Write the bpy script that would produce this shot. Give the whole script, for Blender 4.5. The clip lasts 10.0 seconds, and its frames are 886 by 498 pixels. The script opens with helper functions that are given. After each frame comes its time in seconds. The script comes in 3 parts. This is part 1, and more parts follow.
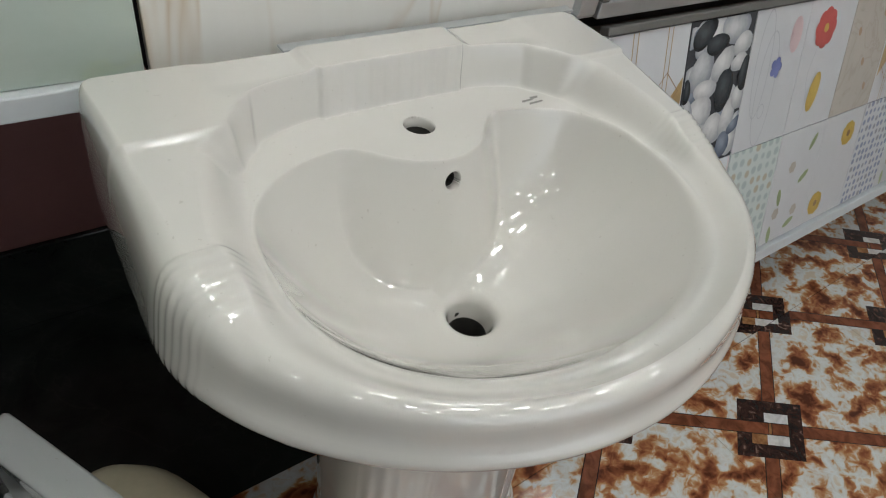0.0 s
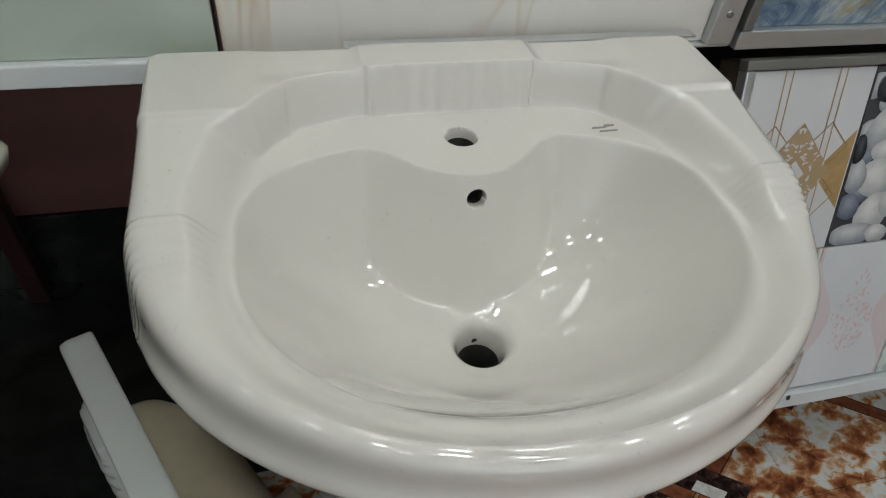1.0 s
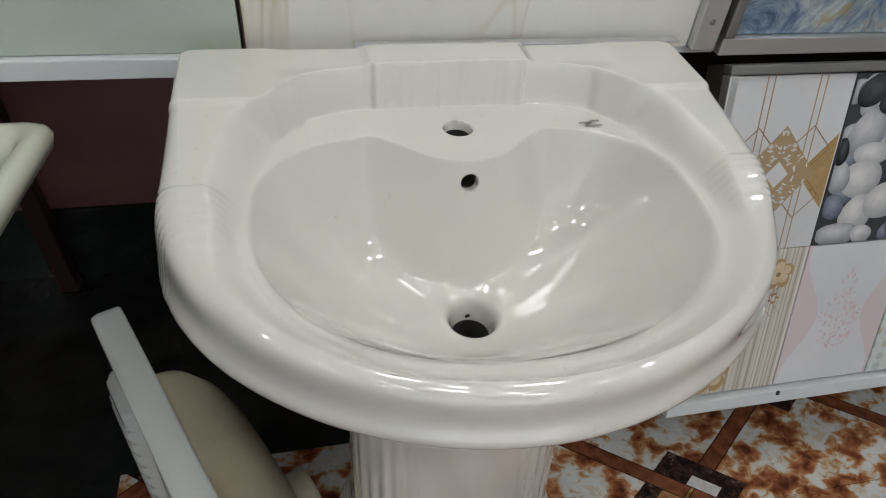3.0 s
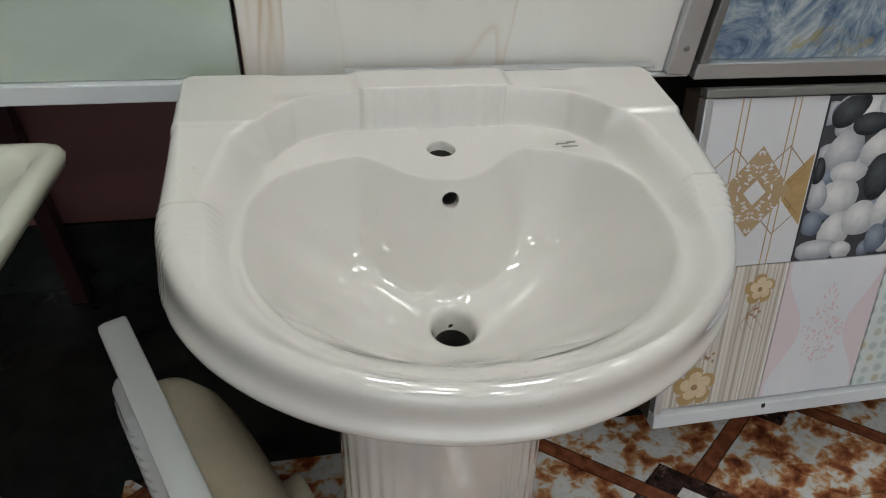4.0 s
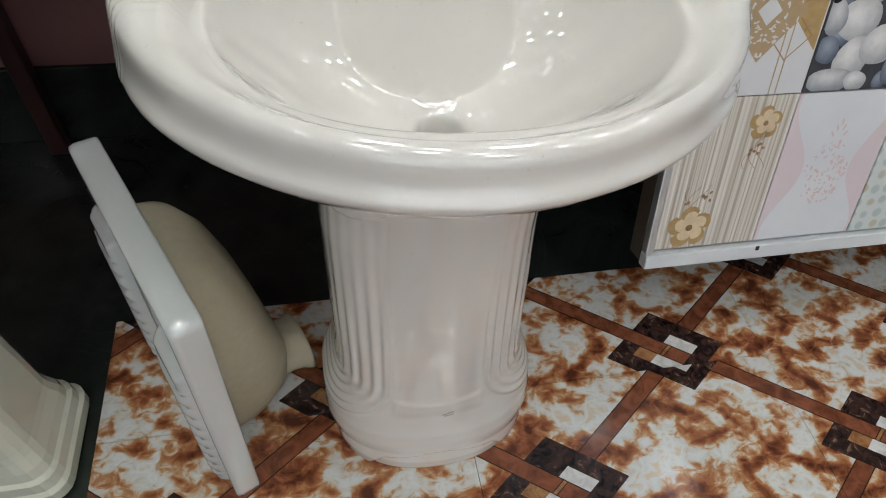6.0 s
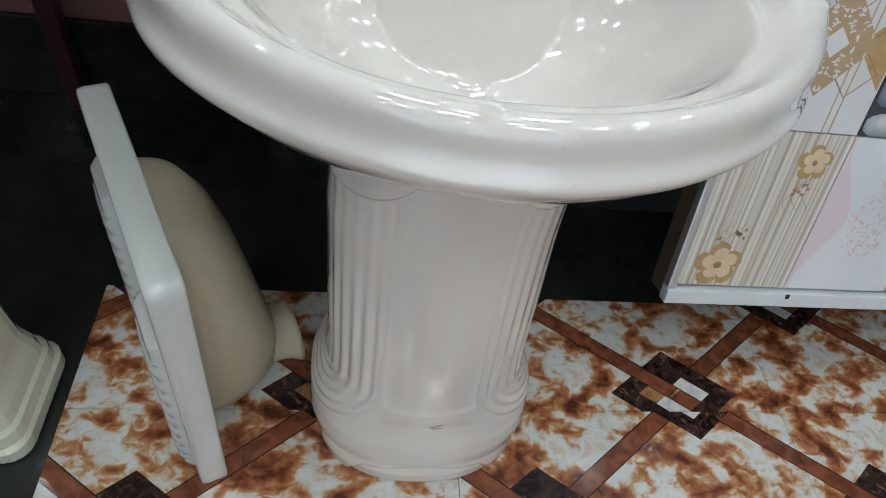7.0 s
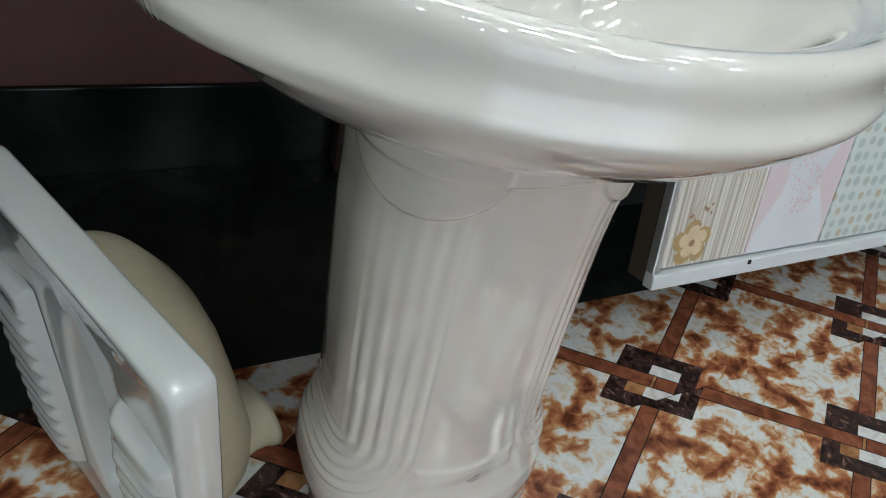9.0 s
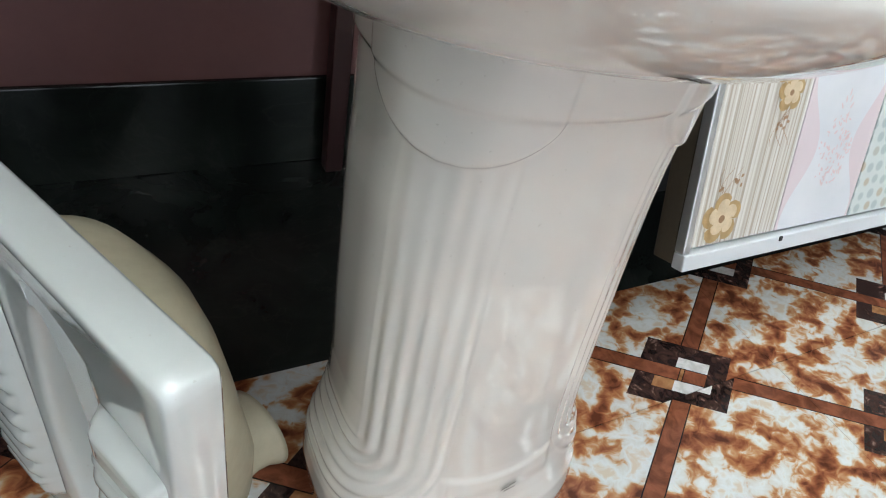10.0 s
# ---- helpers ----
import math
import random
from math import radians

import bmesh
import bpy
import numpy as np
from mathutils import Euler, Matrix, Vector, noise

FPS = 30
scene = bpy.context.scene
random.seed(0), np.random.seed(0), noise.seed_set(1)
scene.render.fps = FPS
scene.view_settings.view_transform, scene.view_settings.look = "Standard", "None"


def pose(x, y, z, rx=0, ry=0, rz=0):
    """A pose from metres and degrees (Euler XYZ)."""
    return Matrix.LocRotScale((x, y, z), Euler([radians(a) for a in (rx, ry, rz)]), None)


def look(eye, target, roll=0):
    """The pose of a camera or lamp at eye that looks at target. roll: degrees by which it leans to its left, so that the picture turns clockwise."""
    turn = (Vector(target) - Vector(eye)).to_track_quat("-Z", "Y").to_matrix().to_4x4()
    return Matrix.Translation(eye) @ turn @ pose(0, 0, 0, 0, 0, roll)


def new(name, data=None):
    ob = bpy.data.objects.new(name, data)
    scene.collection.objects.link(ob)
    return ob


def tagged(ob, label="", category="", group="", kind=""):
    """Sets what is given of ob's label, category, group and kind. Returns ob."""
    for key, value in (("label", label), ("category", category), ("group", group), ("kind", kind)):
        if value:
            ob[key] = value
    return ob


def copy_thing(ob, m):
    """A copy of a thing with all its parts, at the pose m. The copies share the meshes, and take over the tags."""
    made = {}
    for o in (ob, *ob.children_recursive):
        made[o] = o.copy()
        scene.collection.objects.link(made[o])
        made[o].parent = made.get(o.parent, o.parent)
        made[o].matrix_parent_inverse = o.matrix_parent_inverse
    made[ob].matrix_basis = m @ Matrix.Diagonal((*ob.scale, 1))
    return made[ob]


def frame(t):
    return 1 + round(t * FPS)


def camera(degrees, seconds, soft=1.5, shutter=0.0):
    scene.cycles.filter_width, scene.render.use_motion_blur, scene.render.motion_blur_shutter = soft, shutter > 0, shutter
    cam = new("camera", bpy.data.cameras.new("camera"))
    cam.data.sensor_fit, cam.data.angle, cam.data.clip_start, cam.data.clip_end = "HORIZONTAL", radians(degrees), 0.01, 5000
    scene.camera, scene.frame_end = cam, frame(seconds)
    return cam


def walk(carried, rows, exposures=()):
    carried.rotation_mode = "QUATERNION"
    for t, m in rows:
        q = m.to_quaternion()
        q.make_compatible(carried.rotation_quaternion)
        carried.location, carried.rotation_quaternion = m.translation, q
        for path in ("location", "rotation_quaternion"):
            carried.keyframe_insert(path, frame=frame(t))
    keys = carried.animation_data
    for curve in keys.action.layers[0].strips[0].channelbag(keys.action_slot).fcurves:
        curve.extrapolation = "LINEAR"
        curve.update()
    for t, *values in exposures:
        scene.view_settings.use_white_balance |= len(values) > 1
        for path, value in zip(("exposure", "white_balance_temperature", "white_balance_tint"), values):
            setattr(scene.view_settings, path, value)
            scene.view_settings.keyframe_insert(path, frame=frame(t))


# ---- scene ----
cam = camera(70.4, 10.0, soft=1.1)
PATH = [
    (0, (-0.339, -0.54, 1.133), (0.672, 0.56, -0.197), 11.6),
    (0.5, (-0.24, -0.534, 1.125), (0.43, 0.772, -0.233), 8.9),
    (1, (-0.163, -0.595, 1.135), (0.276, 0.797, -0.231), 6.0),
    (1.5, (-0.176, -0.62, 1.141), (0.284, 0.788, -0.203), 5.4),
    (2, (-0.231, -0.659, 1.145), (0.249, 0.723, -0.219), 8.0),
    (2.5, (-0.211, -0.67, 1.15), (0.191, 0.754, -0.195), 5.0),
    (3, (-0.157, -0.667, 1.151), (0.231, 0.77, -0.185), 5.5),
    (3.2, (-0.133, -0.669, 1.157), (0.206, 0.767, -0.194), 4.0),
    (4.3, (-0.135, -0.717, 1.18), (0.241, 0.772, -0.102), 5.3),
    (4.5, (-0.135, -0.723, 1.172), (0.25, 0.766, -0.106), 5.6),
    (5, (-0.134, -0.744, 1.157), (0.227, 0.678, -0.202), 6.3),
    (5.5, (-0.138, -0.75, 1.115), (0.219, 0.538, -0.373), 6.8),
    (5.7, (-0.134, -0.753, 1.095), (0.219, 0.495, -0.427), 6.8),
    (6.8, (-0.111, -0.729, 1.049), (0.158, 0.521, -0.489), 8.2),
    (7, (-0.114, -0.732, 1.02), (0.189, 0.558, -0.478), 12.5),
    (7.5, (-0.19, -0.714, 0.997), (0.238, 0.634, -0.417), 14.1),
    (8, (-0.265, -0.672, 0.994), (0.437, 0.664, -0.319), 13.7),
    (8.5, (-0.291, -0.656, 0.959), (0.446, 0.58, -0.429), 14.4),
    (9, (-0.296, -0.633, 0.904), (0.504, 0.632, -0.422), 15.0),
    (9.5, (-0.303, -0.609, 0.829), (0.566, 0.72, -0.387), 15.6),
    (10, (-0.305, -0.593, 0.809), (0.55, 0.693, -0.463), 13.1),
]
EXPOSURES = [(0, -0.1, 6500, 10), (0.5, -0.28, 6500, 8), (1.5, -0.25, 6500, 10), (2.5, -0.1, 6500, 11), (4.5, -0.22, 6500, 11), (5.0, -0.12, 6500, 12), (5.5, 0.15, 6600, 12),
             (7.0, 0.25, 6100, 8), (8.5, 0.28, 6150, 6), (9.2, 0.5, 6100, 6), (10, 1.0, 6150, 8)]
walk(cam, [(t, look(eye, target, roll)) for t, eye, target, roll in PATH], EXPOSURES)


# ---- light ----
world = bpy.data.worlds.new("world")
scene.world = world
world.use_nodes = True
world.node_tree.nodes["Background"].inputs[0].default_value = (0.9, 0.95, 1.0, 1)
world.node_tree.nodes["Background"].inputs[1].default_value = 0.03


# ---- materials ----
def srgb(r, g, b):
    return tuple(((c / 255 + 0.055) / 1.055) ** 2.4 if c > 10 else c / 255 / 12.92 for c in (r, g, b)) + (1,)


class Nodes:
    """A small builder for node materials."""

    def __init__(self, name):
        self.mat = bpy.data.materials.new(name)
        self.mat.use_nodes = True
        self.tree = self.mat.node_tree
        self.bsdf = self.tree.nodes["Principled BSDF"]

    def node(self, kind, **values):
        n = self.tree.nodes.new(kind)
        for key, value in values.items():
            if key == "inputs":
                for k, v in value.items():
                    self.put(n.inputs[k], v)
            else:
                setattr(n, key, value)
        return n

    def put(self, socket, v):
        if isinstance(v, bpy.types.NodeSocket):
            self.tree.links.new(v, socket)
        else:
            socket.default_value = v

    def math(self, op, a, b=0.0, c=0.0):
        n = self.tree.nodes.new("ShaderNodeMath")
        n.operation = op
        for s, v in zip(n.inputs, (a, b, c)):
            self.put(s, v)
        return n.outputs[0]

    def mix(self, f, a, b):
        n = self.tree.nodes.new("ShaderNodeMix")
        n.data_type = "RGBA"
        self.put(n.inputs[0], f)
        self.put(n.inputs[6], a)
        self.put(n.inputs[7], b)
        return n.outputs[2]

    def noise(self, scale, detail=4, rough=0.55, vec=None, warp=0.0):
        n = self.node("ShaderNodeTexNoise", inputs={"Scale": scale, "Detail": detail, "Roughness": rough, "Distortion": warp})
        self.put(n.inputs["Vector"], vec or self.coords())
        return n.outputs["Fac"]

    def coords(self, which="Object"):
        return self.node("ShaderNodeTexCoord").outputs[which]

    def ramp(self, f, *stops):
        n = self.tree.nodes.new("ShaderNodeValToRGB")
        e = n.color_ramp.elements
        while len(e) < len(stops):
            e.new(0.5)
        for el, (p, c) in zip(e, stops):
            el.position, el.color = p, c
        self.put(n.inputs[0], f)
        return n.outputs[0]

    def bump(self, height, strength, distance=0.001):
        n = self.node("ShaderNodeBump", inputs={"Strength": strength, "Distance": distance})
        self.put(n.inputs["Height"], height)
        self.put(self.bsdf.inputs["Normal"], n.outputs[0])

    def set(self, **kw):
        for k, v in kw.items():
            self.put(self.bsdf.inputs[k.replace("_", " ")], v)
        return self.mat


def g(v):
    return (v, v, v, 1)


def plain(name, col, rough, vary=0.12, scale=25, bump=0.05, metal=0.0, spec=0.5):
    """A painted or metal surface with two scales of variation."""
    n = Nodes(name)
    big, small = n.noise(scale), n.noise(scale * 9, 3)
    dark = tuple(c * (1 - vary) for c in col[:3]) + (1,)
    lite = tuple(min(1, c * (1 + vary)) for c in col[:3]) + (1,)
    mixed = n.mix(n.math("MULTIPLY_ADD", small, 0.4, n.math("MULTIPLY", big, 0.6)), dark, lite)
    n.bump(small, bump)
    r = n.math("MULTIPLY_ADD", big, rough * 0.4, rough * 0.8)
    return n.set(Base_Color=mixed, Roughness=r, Metallic=metal, Specular_IOR_Level=spec)


def ceramic(name, col, rough=0.07):
    n = Nodes(name)
    cloud, fine = n.noise(7, 3), n.noise(60, 4)
    c = n.mix(cloud, tuple(v * 0.955 for v in col[:3]) + (1,), col)
    c = n.mix(n.math("MULTIPLY", n.math("GREATER_THAN", n.noise(210, 2), 0.735), 0.25), c, (0.35, 0.31, 0.27, 1))
    n.bump(n.noise(14, 2), 0.10, 0.0012)
    r = n.math("MULTIPLY_ADD", fine, 0.05, rough - 0.025)
    return n.set(Base_Color=c, Roughness=r, Specular_IOR_Level=0.6, Coat_Weight=1.0, Coat_Roughness=0.014, Coat_IOR=1.6)


M_SINK = ceramic("ivory_glaze", (0.74, 0.72, 0.685, 1))
M_SINK_B = ceramic("cream_green_glaze", (0.72, 0.74, 0.62, 1))
M_PAN = ceramic("white_glaze", (0.64, 0.675, 0.675, 1), 0.14)
M_PANBACK = plain("unwashed_glaze", (0.52, 0.475, 0.35, 1), 0.24, 0.2, 9, 0.1)
M_ALU = plain("brushed_aluminium", (0.62, 0.64, 0.65, 1), 0.36, 0.1, 30, 0.08, 0.75)
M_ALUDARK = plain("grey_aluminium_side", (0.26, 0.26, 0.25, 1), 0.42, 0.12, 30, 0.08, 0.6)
M_WHITEBAR = plain("white_coated_bar", (0.62, 0.65, 0.68, 1), 0.4, 0.06, 20, 0.05)
M_BLACK = plain("black_gap", (0.012, 0.012, 0.012, 1), 0.6)
M_PINK = plain("pink_emulsion", (0.26, 0.125, 0.12, 1), 0.45, 0.14, 6, 0.25)
M_LEG = plain("maroon_painted_steel", (0.05, 0.017, 0.017, 1), 0.4, 0.3, 12, 0.1)
M_BOARD = plain("dark_plywood", (0.075, 0.060, 0.042, 1), 0.6, 0.3, 14, 0.2)
M_LOGO = plain("grey_print", (0.20, 0.19, 0.18, 1), 0.4)
M_WALL = plain("white_emulsion", (0.72, 0.71, 0.68, 1), 0.75, 0.06, 4, 0.2)
# near-black colour that paints the shade down the basin's holes
M_HOLE_SHADE = plain("painted_hole_shade", (0.03, 0.028, 0.025, 1), 0.7)


def granite():
    n = Nodes("black_granite")
    v = n.noise(5, 6, 0.6, warp=1.2)
    vein = n.ramp(n.math("ABSOLUTE", n.math("SUBTRACT", n.noise(2.2, 5, 0.6, warp=0.8), 0.5)), (0.0, g(1)), (0.006, g(0.15)), (0.02, g(0)))
    c = n.ramp(v, (0.35, (0.014, 0.018, 0.016, 1)), (0.65, (0.027, 0.034, 0.030, 1)), (0.8, (0.046, 0.052, 0.045, 1)))
    c = n.mix(n.math("MULTIPLY", vein, 0.05), c, (0.16, 0.17, 0.14, 1))
    n.bump(n.noise(40), 0.03)
    return n.set(Base_Color=c, Roughness=n.math("MULTIPLY_ADD", n.noise(9), 0.2, 0.06))


M_GRANITE = granite()

# floor pattern: rings on a lattice of PX by PY metres, joined by slanting bands
PX, PY, RX, RY = 0.642, 0.466, 0.520, -0.194


def printed_floor():
    n = Nodes("printed_marble_tile")
    pos = n.node("ShaderNodeNewGeometry").outputs["Position"]
    sep = n.node("ShaderNodeSeparateXYZ")
    n.put(sep.inputs[0], pos)
    # the print does not meet across the joint: the next row lies a little further along
    shift = n.math("MULTIPLY", n.math("LESS_THAN", sep.outputs[1], -0.231), 0.022)
    u = n.math("DIVIDE", n.math("SUBTRACT", n.math("SUBTRACT", sep.outputs[0], RX), shift), PX)
    v = n.math("DIVIDE", n.math("SUBTRACT", sep.outputs[1], RY), PY)
    p, q = n.math("ADD", u, v), n.math("SUBTRACT", u, v)
    p = n.math("SUBTRACT", p, n.math("ROUND", p))
    q = n.math("SUBTRACT", q, n.math("ROUND", q))
    ap, aq = n.math("ABSOLUTE", p), n.math("ABSOLUTE", q)

    def inside(lo, val, hi):
        return n.math("MULTIPLY", n.math("GREATER_THAN", val, lo), n.math("LESS_THAN", val, hi))

    def both(a, b):
        return n.math("MULTIPLY", a, b)

    # marble ground
    lean = n.node("ShaderNodeMapping", inputs={"Rotation": (0, 0, radians(-12)), "Scale": (0.78, 1.0, 1.0)})
    n.put(lean.inputs[0], pos)
    warp = n.noise(6, 4, 0.6, pos, 0.6)
    blot = n.noise(18, 2, 0.45, lean.outputs[0], 0.5)
    fine = n.noise(52, 3, 0.55, lean.outputs[0], 0.9)
    f = n.math("MULTIPLY_ADD", fine, 0.28, n.math("MULTIPLY_ADD", blot, 0.62, n.math("MULTIPLY", warp, 0.14)))
    ground = n.ramp(f, (0.38, (0.10, 0.030, 0.016, 1)), (0.44, (0.25, 0.080, 0.036, 1)), (0.485, (0.40, 0.165, 0.070, 1)), (0.515, (0.50, 0.28, 0.14, 1)),
                    (0.538, (0.60, 0.48, 0.37, 1)), (0.558, (0.62, 0.61, 0.58, 1)), (0.61, (0.69, 0.72, 0.73, 1)), (0.66, (0.64, 0.55, 0.45, 1)))
    pale = n.ramp(fine, (0.4, (0.55, 0.55, 0.54, 1)), (0.6, (0.70, 0.70, 0.70, 1)))
    brick = n.ramp(n.noise(30, 5, 0.6, pos, 0.7), (0.35, (0.13, 0.042, 0.022, 1)), (0.62, (0.27, 0.09, 0.045, 1)))
    dark = n.ramp(n.noise(38, 5, 0.6, pos, 1.4), (0.4, (0.016, 0.010, 0.010, 1)), (0.6, (0.06, 0.032, 0.026, 1)), (0.72, (0.34, 0.22, 0.18, 1)))
    tan = n.ramp(n.noise(30, 5, 0.6, pos, 1.0), (0.35, (0.20, 0.085, 0.03, 1)), (0.65, (0.42, 0.22, 0.10, 1)))
    W = 0.039
    ink = (0.02, 0.012, 0.01, 1)
    c = ground
    # bands with dark outlines
    for a in (ap, aq):
        c = n.mix(n.math("LESS_THAN", a, W + 0.005), c, ink)
        c = n.mix(n.math("LESS_THAN", a, W), c, brick)
    big = n.math("MAXIMUM", ap, aq)
    ring = inside(0.112, big, 0.20)
    core = n.math("LESS_THAN", big, 0.112)
    c = n.mix(ring, c, dark)
    # inside the ring: pale and tan fields on both sides of the band that runs through
    c = n.mix(core, c, pale)
    c = n.mix(both(core, both(n.math("GREATER_THAN", p, 0.0), n.math("LESS_THAN", q, -0.035))), c, dark)
    c = n.mix(both(core, both(n.math("LESS_THAN", p, 0.0), n.math("LESS_THAN", q, -0.02))), c, tan)
    # that band passes over one side of the ring and under the opposite one
    over = both(n.math("LESS_THAN", q, 0.112), n.math("LESS_THAN", big, 0.21))
    c = n.mix(both(over, n.math("LESS_THAN", ap, W + 0.005)), c, ink)
    c = n.mix(both(over, n.math("LESS_THAN", ap, W)), c, brick)
    c = n.mix(both(both(core, n.math("LESS_THAN", aq, 0.012)), n.math("LESS_THAN", ap, W)), c, ink)
    c = n.mix(both(both(core, n.math("LESS_THAN", aq, 0.008)), n.math("LESS_THAN", ap, W)), c, tan)
    n.bump(n.noise(120, 3, 0.5, pos), 0.03)
    return n.set(Base_Color=c, Roughness=n.math("MULTIPLY_ADD", n.noise(14, 4, 0.6, pos), 0.12, 0.04))


M_FLOOR = printed_floor()


def marble(name, base, tint, vein, scale, amount, cut=0.02, rough=0.09, stretch=(1, 1, 1)):
    n = Nodes(name)
    m = n.node("ShaderNodeMapping", inputs={"Scale": stretch})
    n.put(m.inputs[0], n.coords())
    vec = m.outputs[0]
    c = n.mix(n.noise(scale * 1.5, 5, 0.6, vec, 1.2), base, tint)
    line = n.math("ABSOLUTE", n.math("SUBTRACT", n.noise(scale, 4, 0.55, vec, 1.5), 0.5))
    k = n.ramp(line, (0.0, g(1)), (cut, g(0.25)), (cut * 3, g(0)))
    c = n.mix(n.math("MULTIPLY", k, amount), c, vein)
    return n.set(Base_Color=c, Roughness=rough)


M_GREEN = marble("pale_green_marble", (0.55, 0.615, 0.57, 1), (0.40, 0.48, 0.41, 1), (0.50, 0.57, 0.36, 1), 4.0, 0.3, 0.03)


def onyx():
    """Milky white stone in soft clouds, with a few leaning amber seams."""
    n = Nodes("white_onyx")
    lean = n.node("ShaderNodeMapping", inputs={"Rotation": (0, radians(14), 0), "Scale": (2.6, 1, 0.55), "Location": (0.33, 0, 0)})
    n.put(lean.inputs[0], n.coords())
    vec = lean.outputs[0]
    field = n.noise(2.0, 3, 0.5, vec, 0.5)
    line = n.math("SUBTRACT", field, 0.5)
    # a seam is sharp on one side and fades out on the other
    seam = n.ramp(n.math("ADD", line, 0.5), (0.40, g(0)), (0.497, g(0.75)), (0.503, g(0.0)))
    thin = n.ramp(n.math("ABSOLUTE", line), (0.0, g(1)), (0.012, g(0)))
    here = n.ramp(n.noise(2.3, 2, 0.5), (0.42, g(0)), (0.60, g(1)))
    c = n.mix(n.noise(5, 4, 0.55, vec, 1.0), (0.84, 0.83, 0.80, 1), (0.72, 0.705, 0.66, 1))
    c = n.mix(n.math("MULTIPLY", n.math("MULTIPLY", seam, here), 0.40), c, (0.60, 0.50, 0.37, 1))
    c = n.mix(n.math("MULTIPLY", n.math("MULTIPLY", thin, here), 0.75), c, (0.50, 0.33, 0.16, 1))
    return n.set(Base_Color=c, Roughness=0.09)


M_ONYX = onyx()


def blue_marble():
    n = Nodes("blue_marble")
    pos = n.coords()
    swirl = n.noise(12, 8, 0.74, pos, 1.8)
    c = n.ramp(swirl, (0.30, (0.045, 0.075, 0.14, 1)), (0.42, (0.13, 0.20, 0.30, 1)), (0.50, (0.25, 0.33, 0.41, 1)), (0.60, (0.47, 0.53, 0.56, 1)), (0.70, (0.58, 0.62, 0.62, 1)))
    gold = n.ramp(n.noise(7, 6, 0.7, pos, 1.6), (0.55, g(0)), (0.64, g(0.75)))
    c = n.mix(n.math("MULTIPLY", gold, n.ramp(n.noise(26, 4, 0.6, pos, 0.8), (0.42, g(0)), (0.6, g(1)))), c, (0.36, 0.31, 0.13, 1))
    n.bump(n.noise(60), 0.05)
    return n.set(Base_Color=c, Roughness=0.16)


M_BLUE = blue_marble()


# printed stone with rounded shading in its colours: pale upper left, dark rim
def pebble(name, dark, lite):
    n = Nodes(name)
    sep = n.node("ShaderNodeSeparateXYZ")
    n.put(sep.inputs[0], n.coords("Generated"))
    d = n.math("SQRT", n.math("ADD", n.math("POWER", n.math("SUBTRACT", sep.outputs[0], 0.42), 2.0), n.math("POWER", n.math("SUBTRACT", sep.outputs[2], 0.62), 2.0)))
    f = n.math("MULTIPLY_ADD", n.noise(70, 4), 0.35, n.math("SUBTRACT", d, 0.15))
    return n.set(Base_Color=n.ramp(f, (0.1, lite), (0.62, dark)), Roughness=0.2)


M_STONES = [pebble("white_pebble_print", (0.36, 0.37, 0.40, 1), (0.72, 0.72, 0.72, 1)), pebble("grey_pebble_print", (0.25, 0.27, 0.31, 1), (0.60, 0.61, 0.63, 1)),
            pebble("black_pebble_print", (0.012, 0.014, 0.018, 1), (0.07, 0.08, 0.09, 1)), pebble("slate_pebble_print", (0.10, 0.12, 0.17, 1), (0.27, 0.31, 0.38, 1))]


def striped():
    n = Nodes("fine_striped_tile")
    sep = n.node("ShaderNodeSeparateXYZ")
    n.put(sep.inputs[0], n.coords())
    w = n.node("ShaderNodeTexNoise", noise_dimensions="1D", inputs={"Scale": 150.0, "Detail": 2.0})
    n.put(w.inputs["W"], sep.outputs[0])
    c = n.ramp(w.outputs["Fac"], (0.4, (0.42, 0.37, 0.31, 1)), (0.52, (0.60, 0.57, 0.52, 1)), (0.7, (0.70, 0.69, 0.66, 1)))
    return n.set(Base_Color=c, Roughness=0.22)


def damask():
    n = Nodes("pink_wave_tile")
    sep = n.node("ShaderNodeSeparateXYZ")
    n.put(sep.inputs[0], n.coords())
    wave = n.math("MULTIPLY_ADD", n.math("COSINE", n.math("MULTIPLY", sep.outputs[2], 27.0)), -0.022, 0.066)
    side = n.math("GREATER_THAN", n.math("ABSOLUTE", sep.outputs[0]), wave)
    c = n.mix(side, n.ramp(n.noise(8), (0.3, (0.62, 0.65, 0.70, 1)), (0.7, (0.70, 0.71, 0.75, 1))), (0.66, 0.575, 0.615, 1))
    return n.set(Base_Color=c, Roughness=0.2)


def dotted(name, base, a, b, scale):
    n = Nodes(name)
    vor = n.node("ShaderNodeTexVoronoi", inputs={"Scale": scale, "Randomness": 0.25})
    n.put(vor.inputs["Vector"], n.coords())
    sep = n.node("ShaderNodeSeparateColor")
    n.put(sep.inputs[0], vor.outputs["Color"])
    dot = n.ramp(vor.outputs["Distance"], (0.0, g(1)), (0.3, g(0.9)), (0.42, g(0)))
    c = n.mix(dot, base, n.ramp(sep.outputs[0], (0.0, a), (0.72, a), (0.76, b), (1.0, b)))
    return n.set(Base_Color=c, Roughness=0.24)


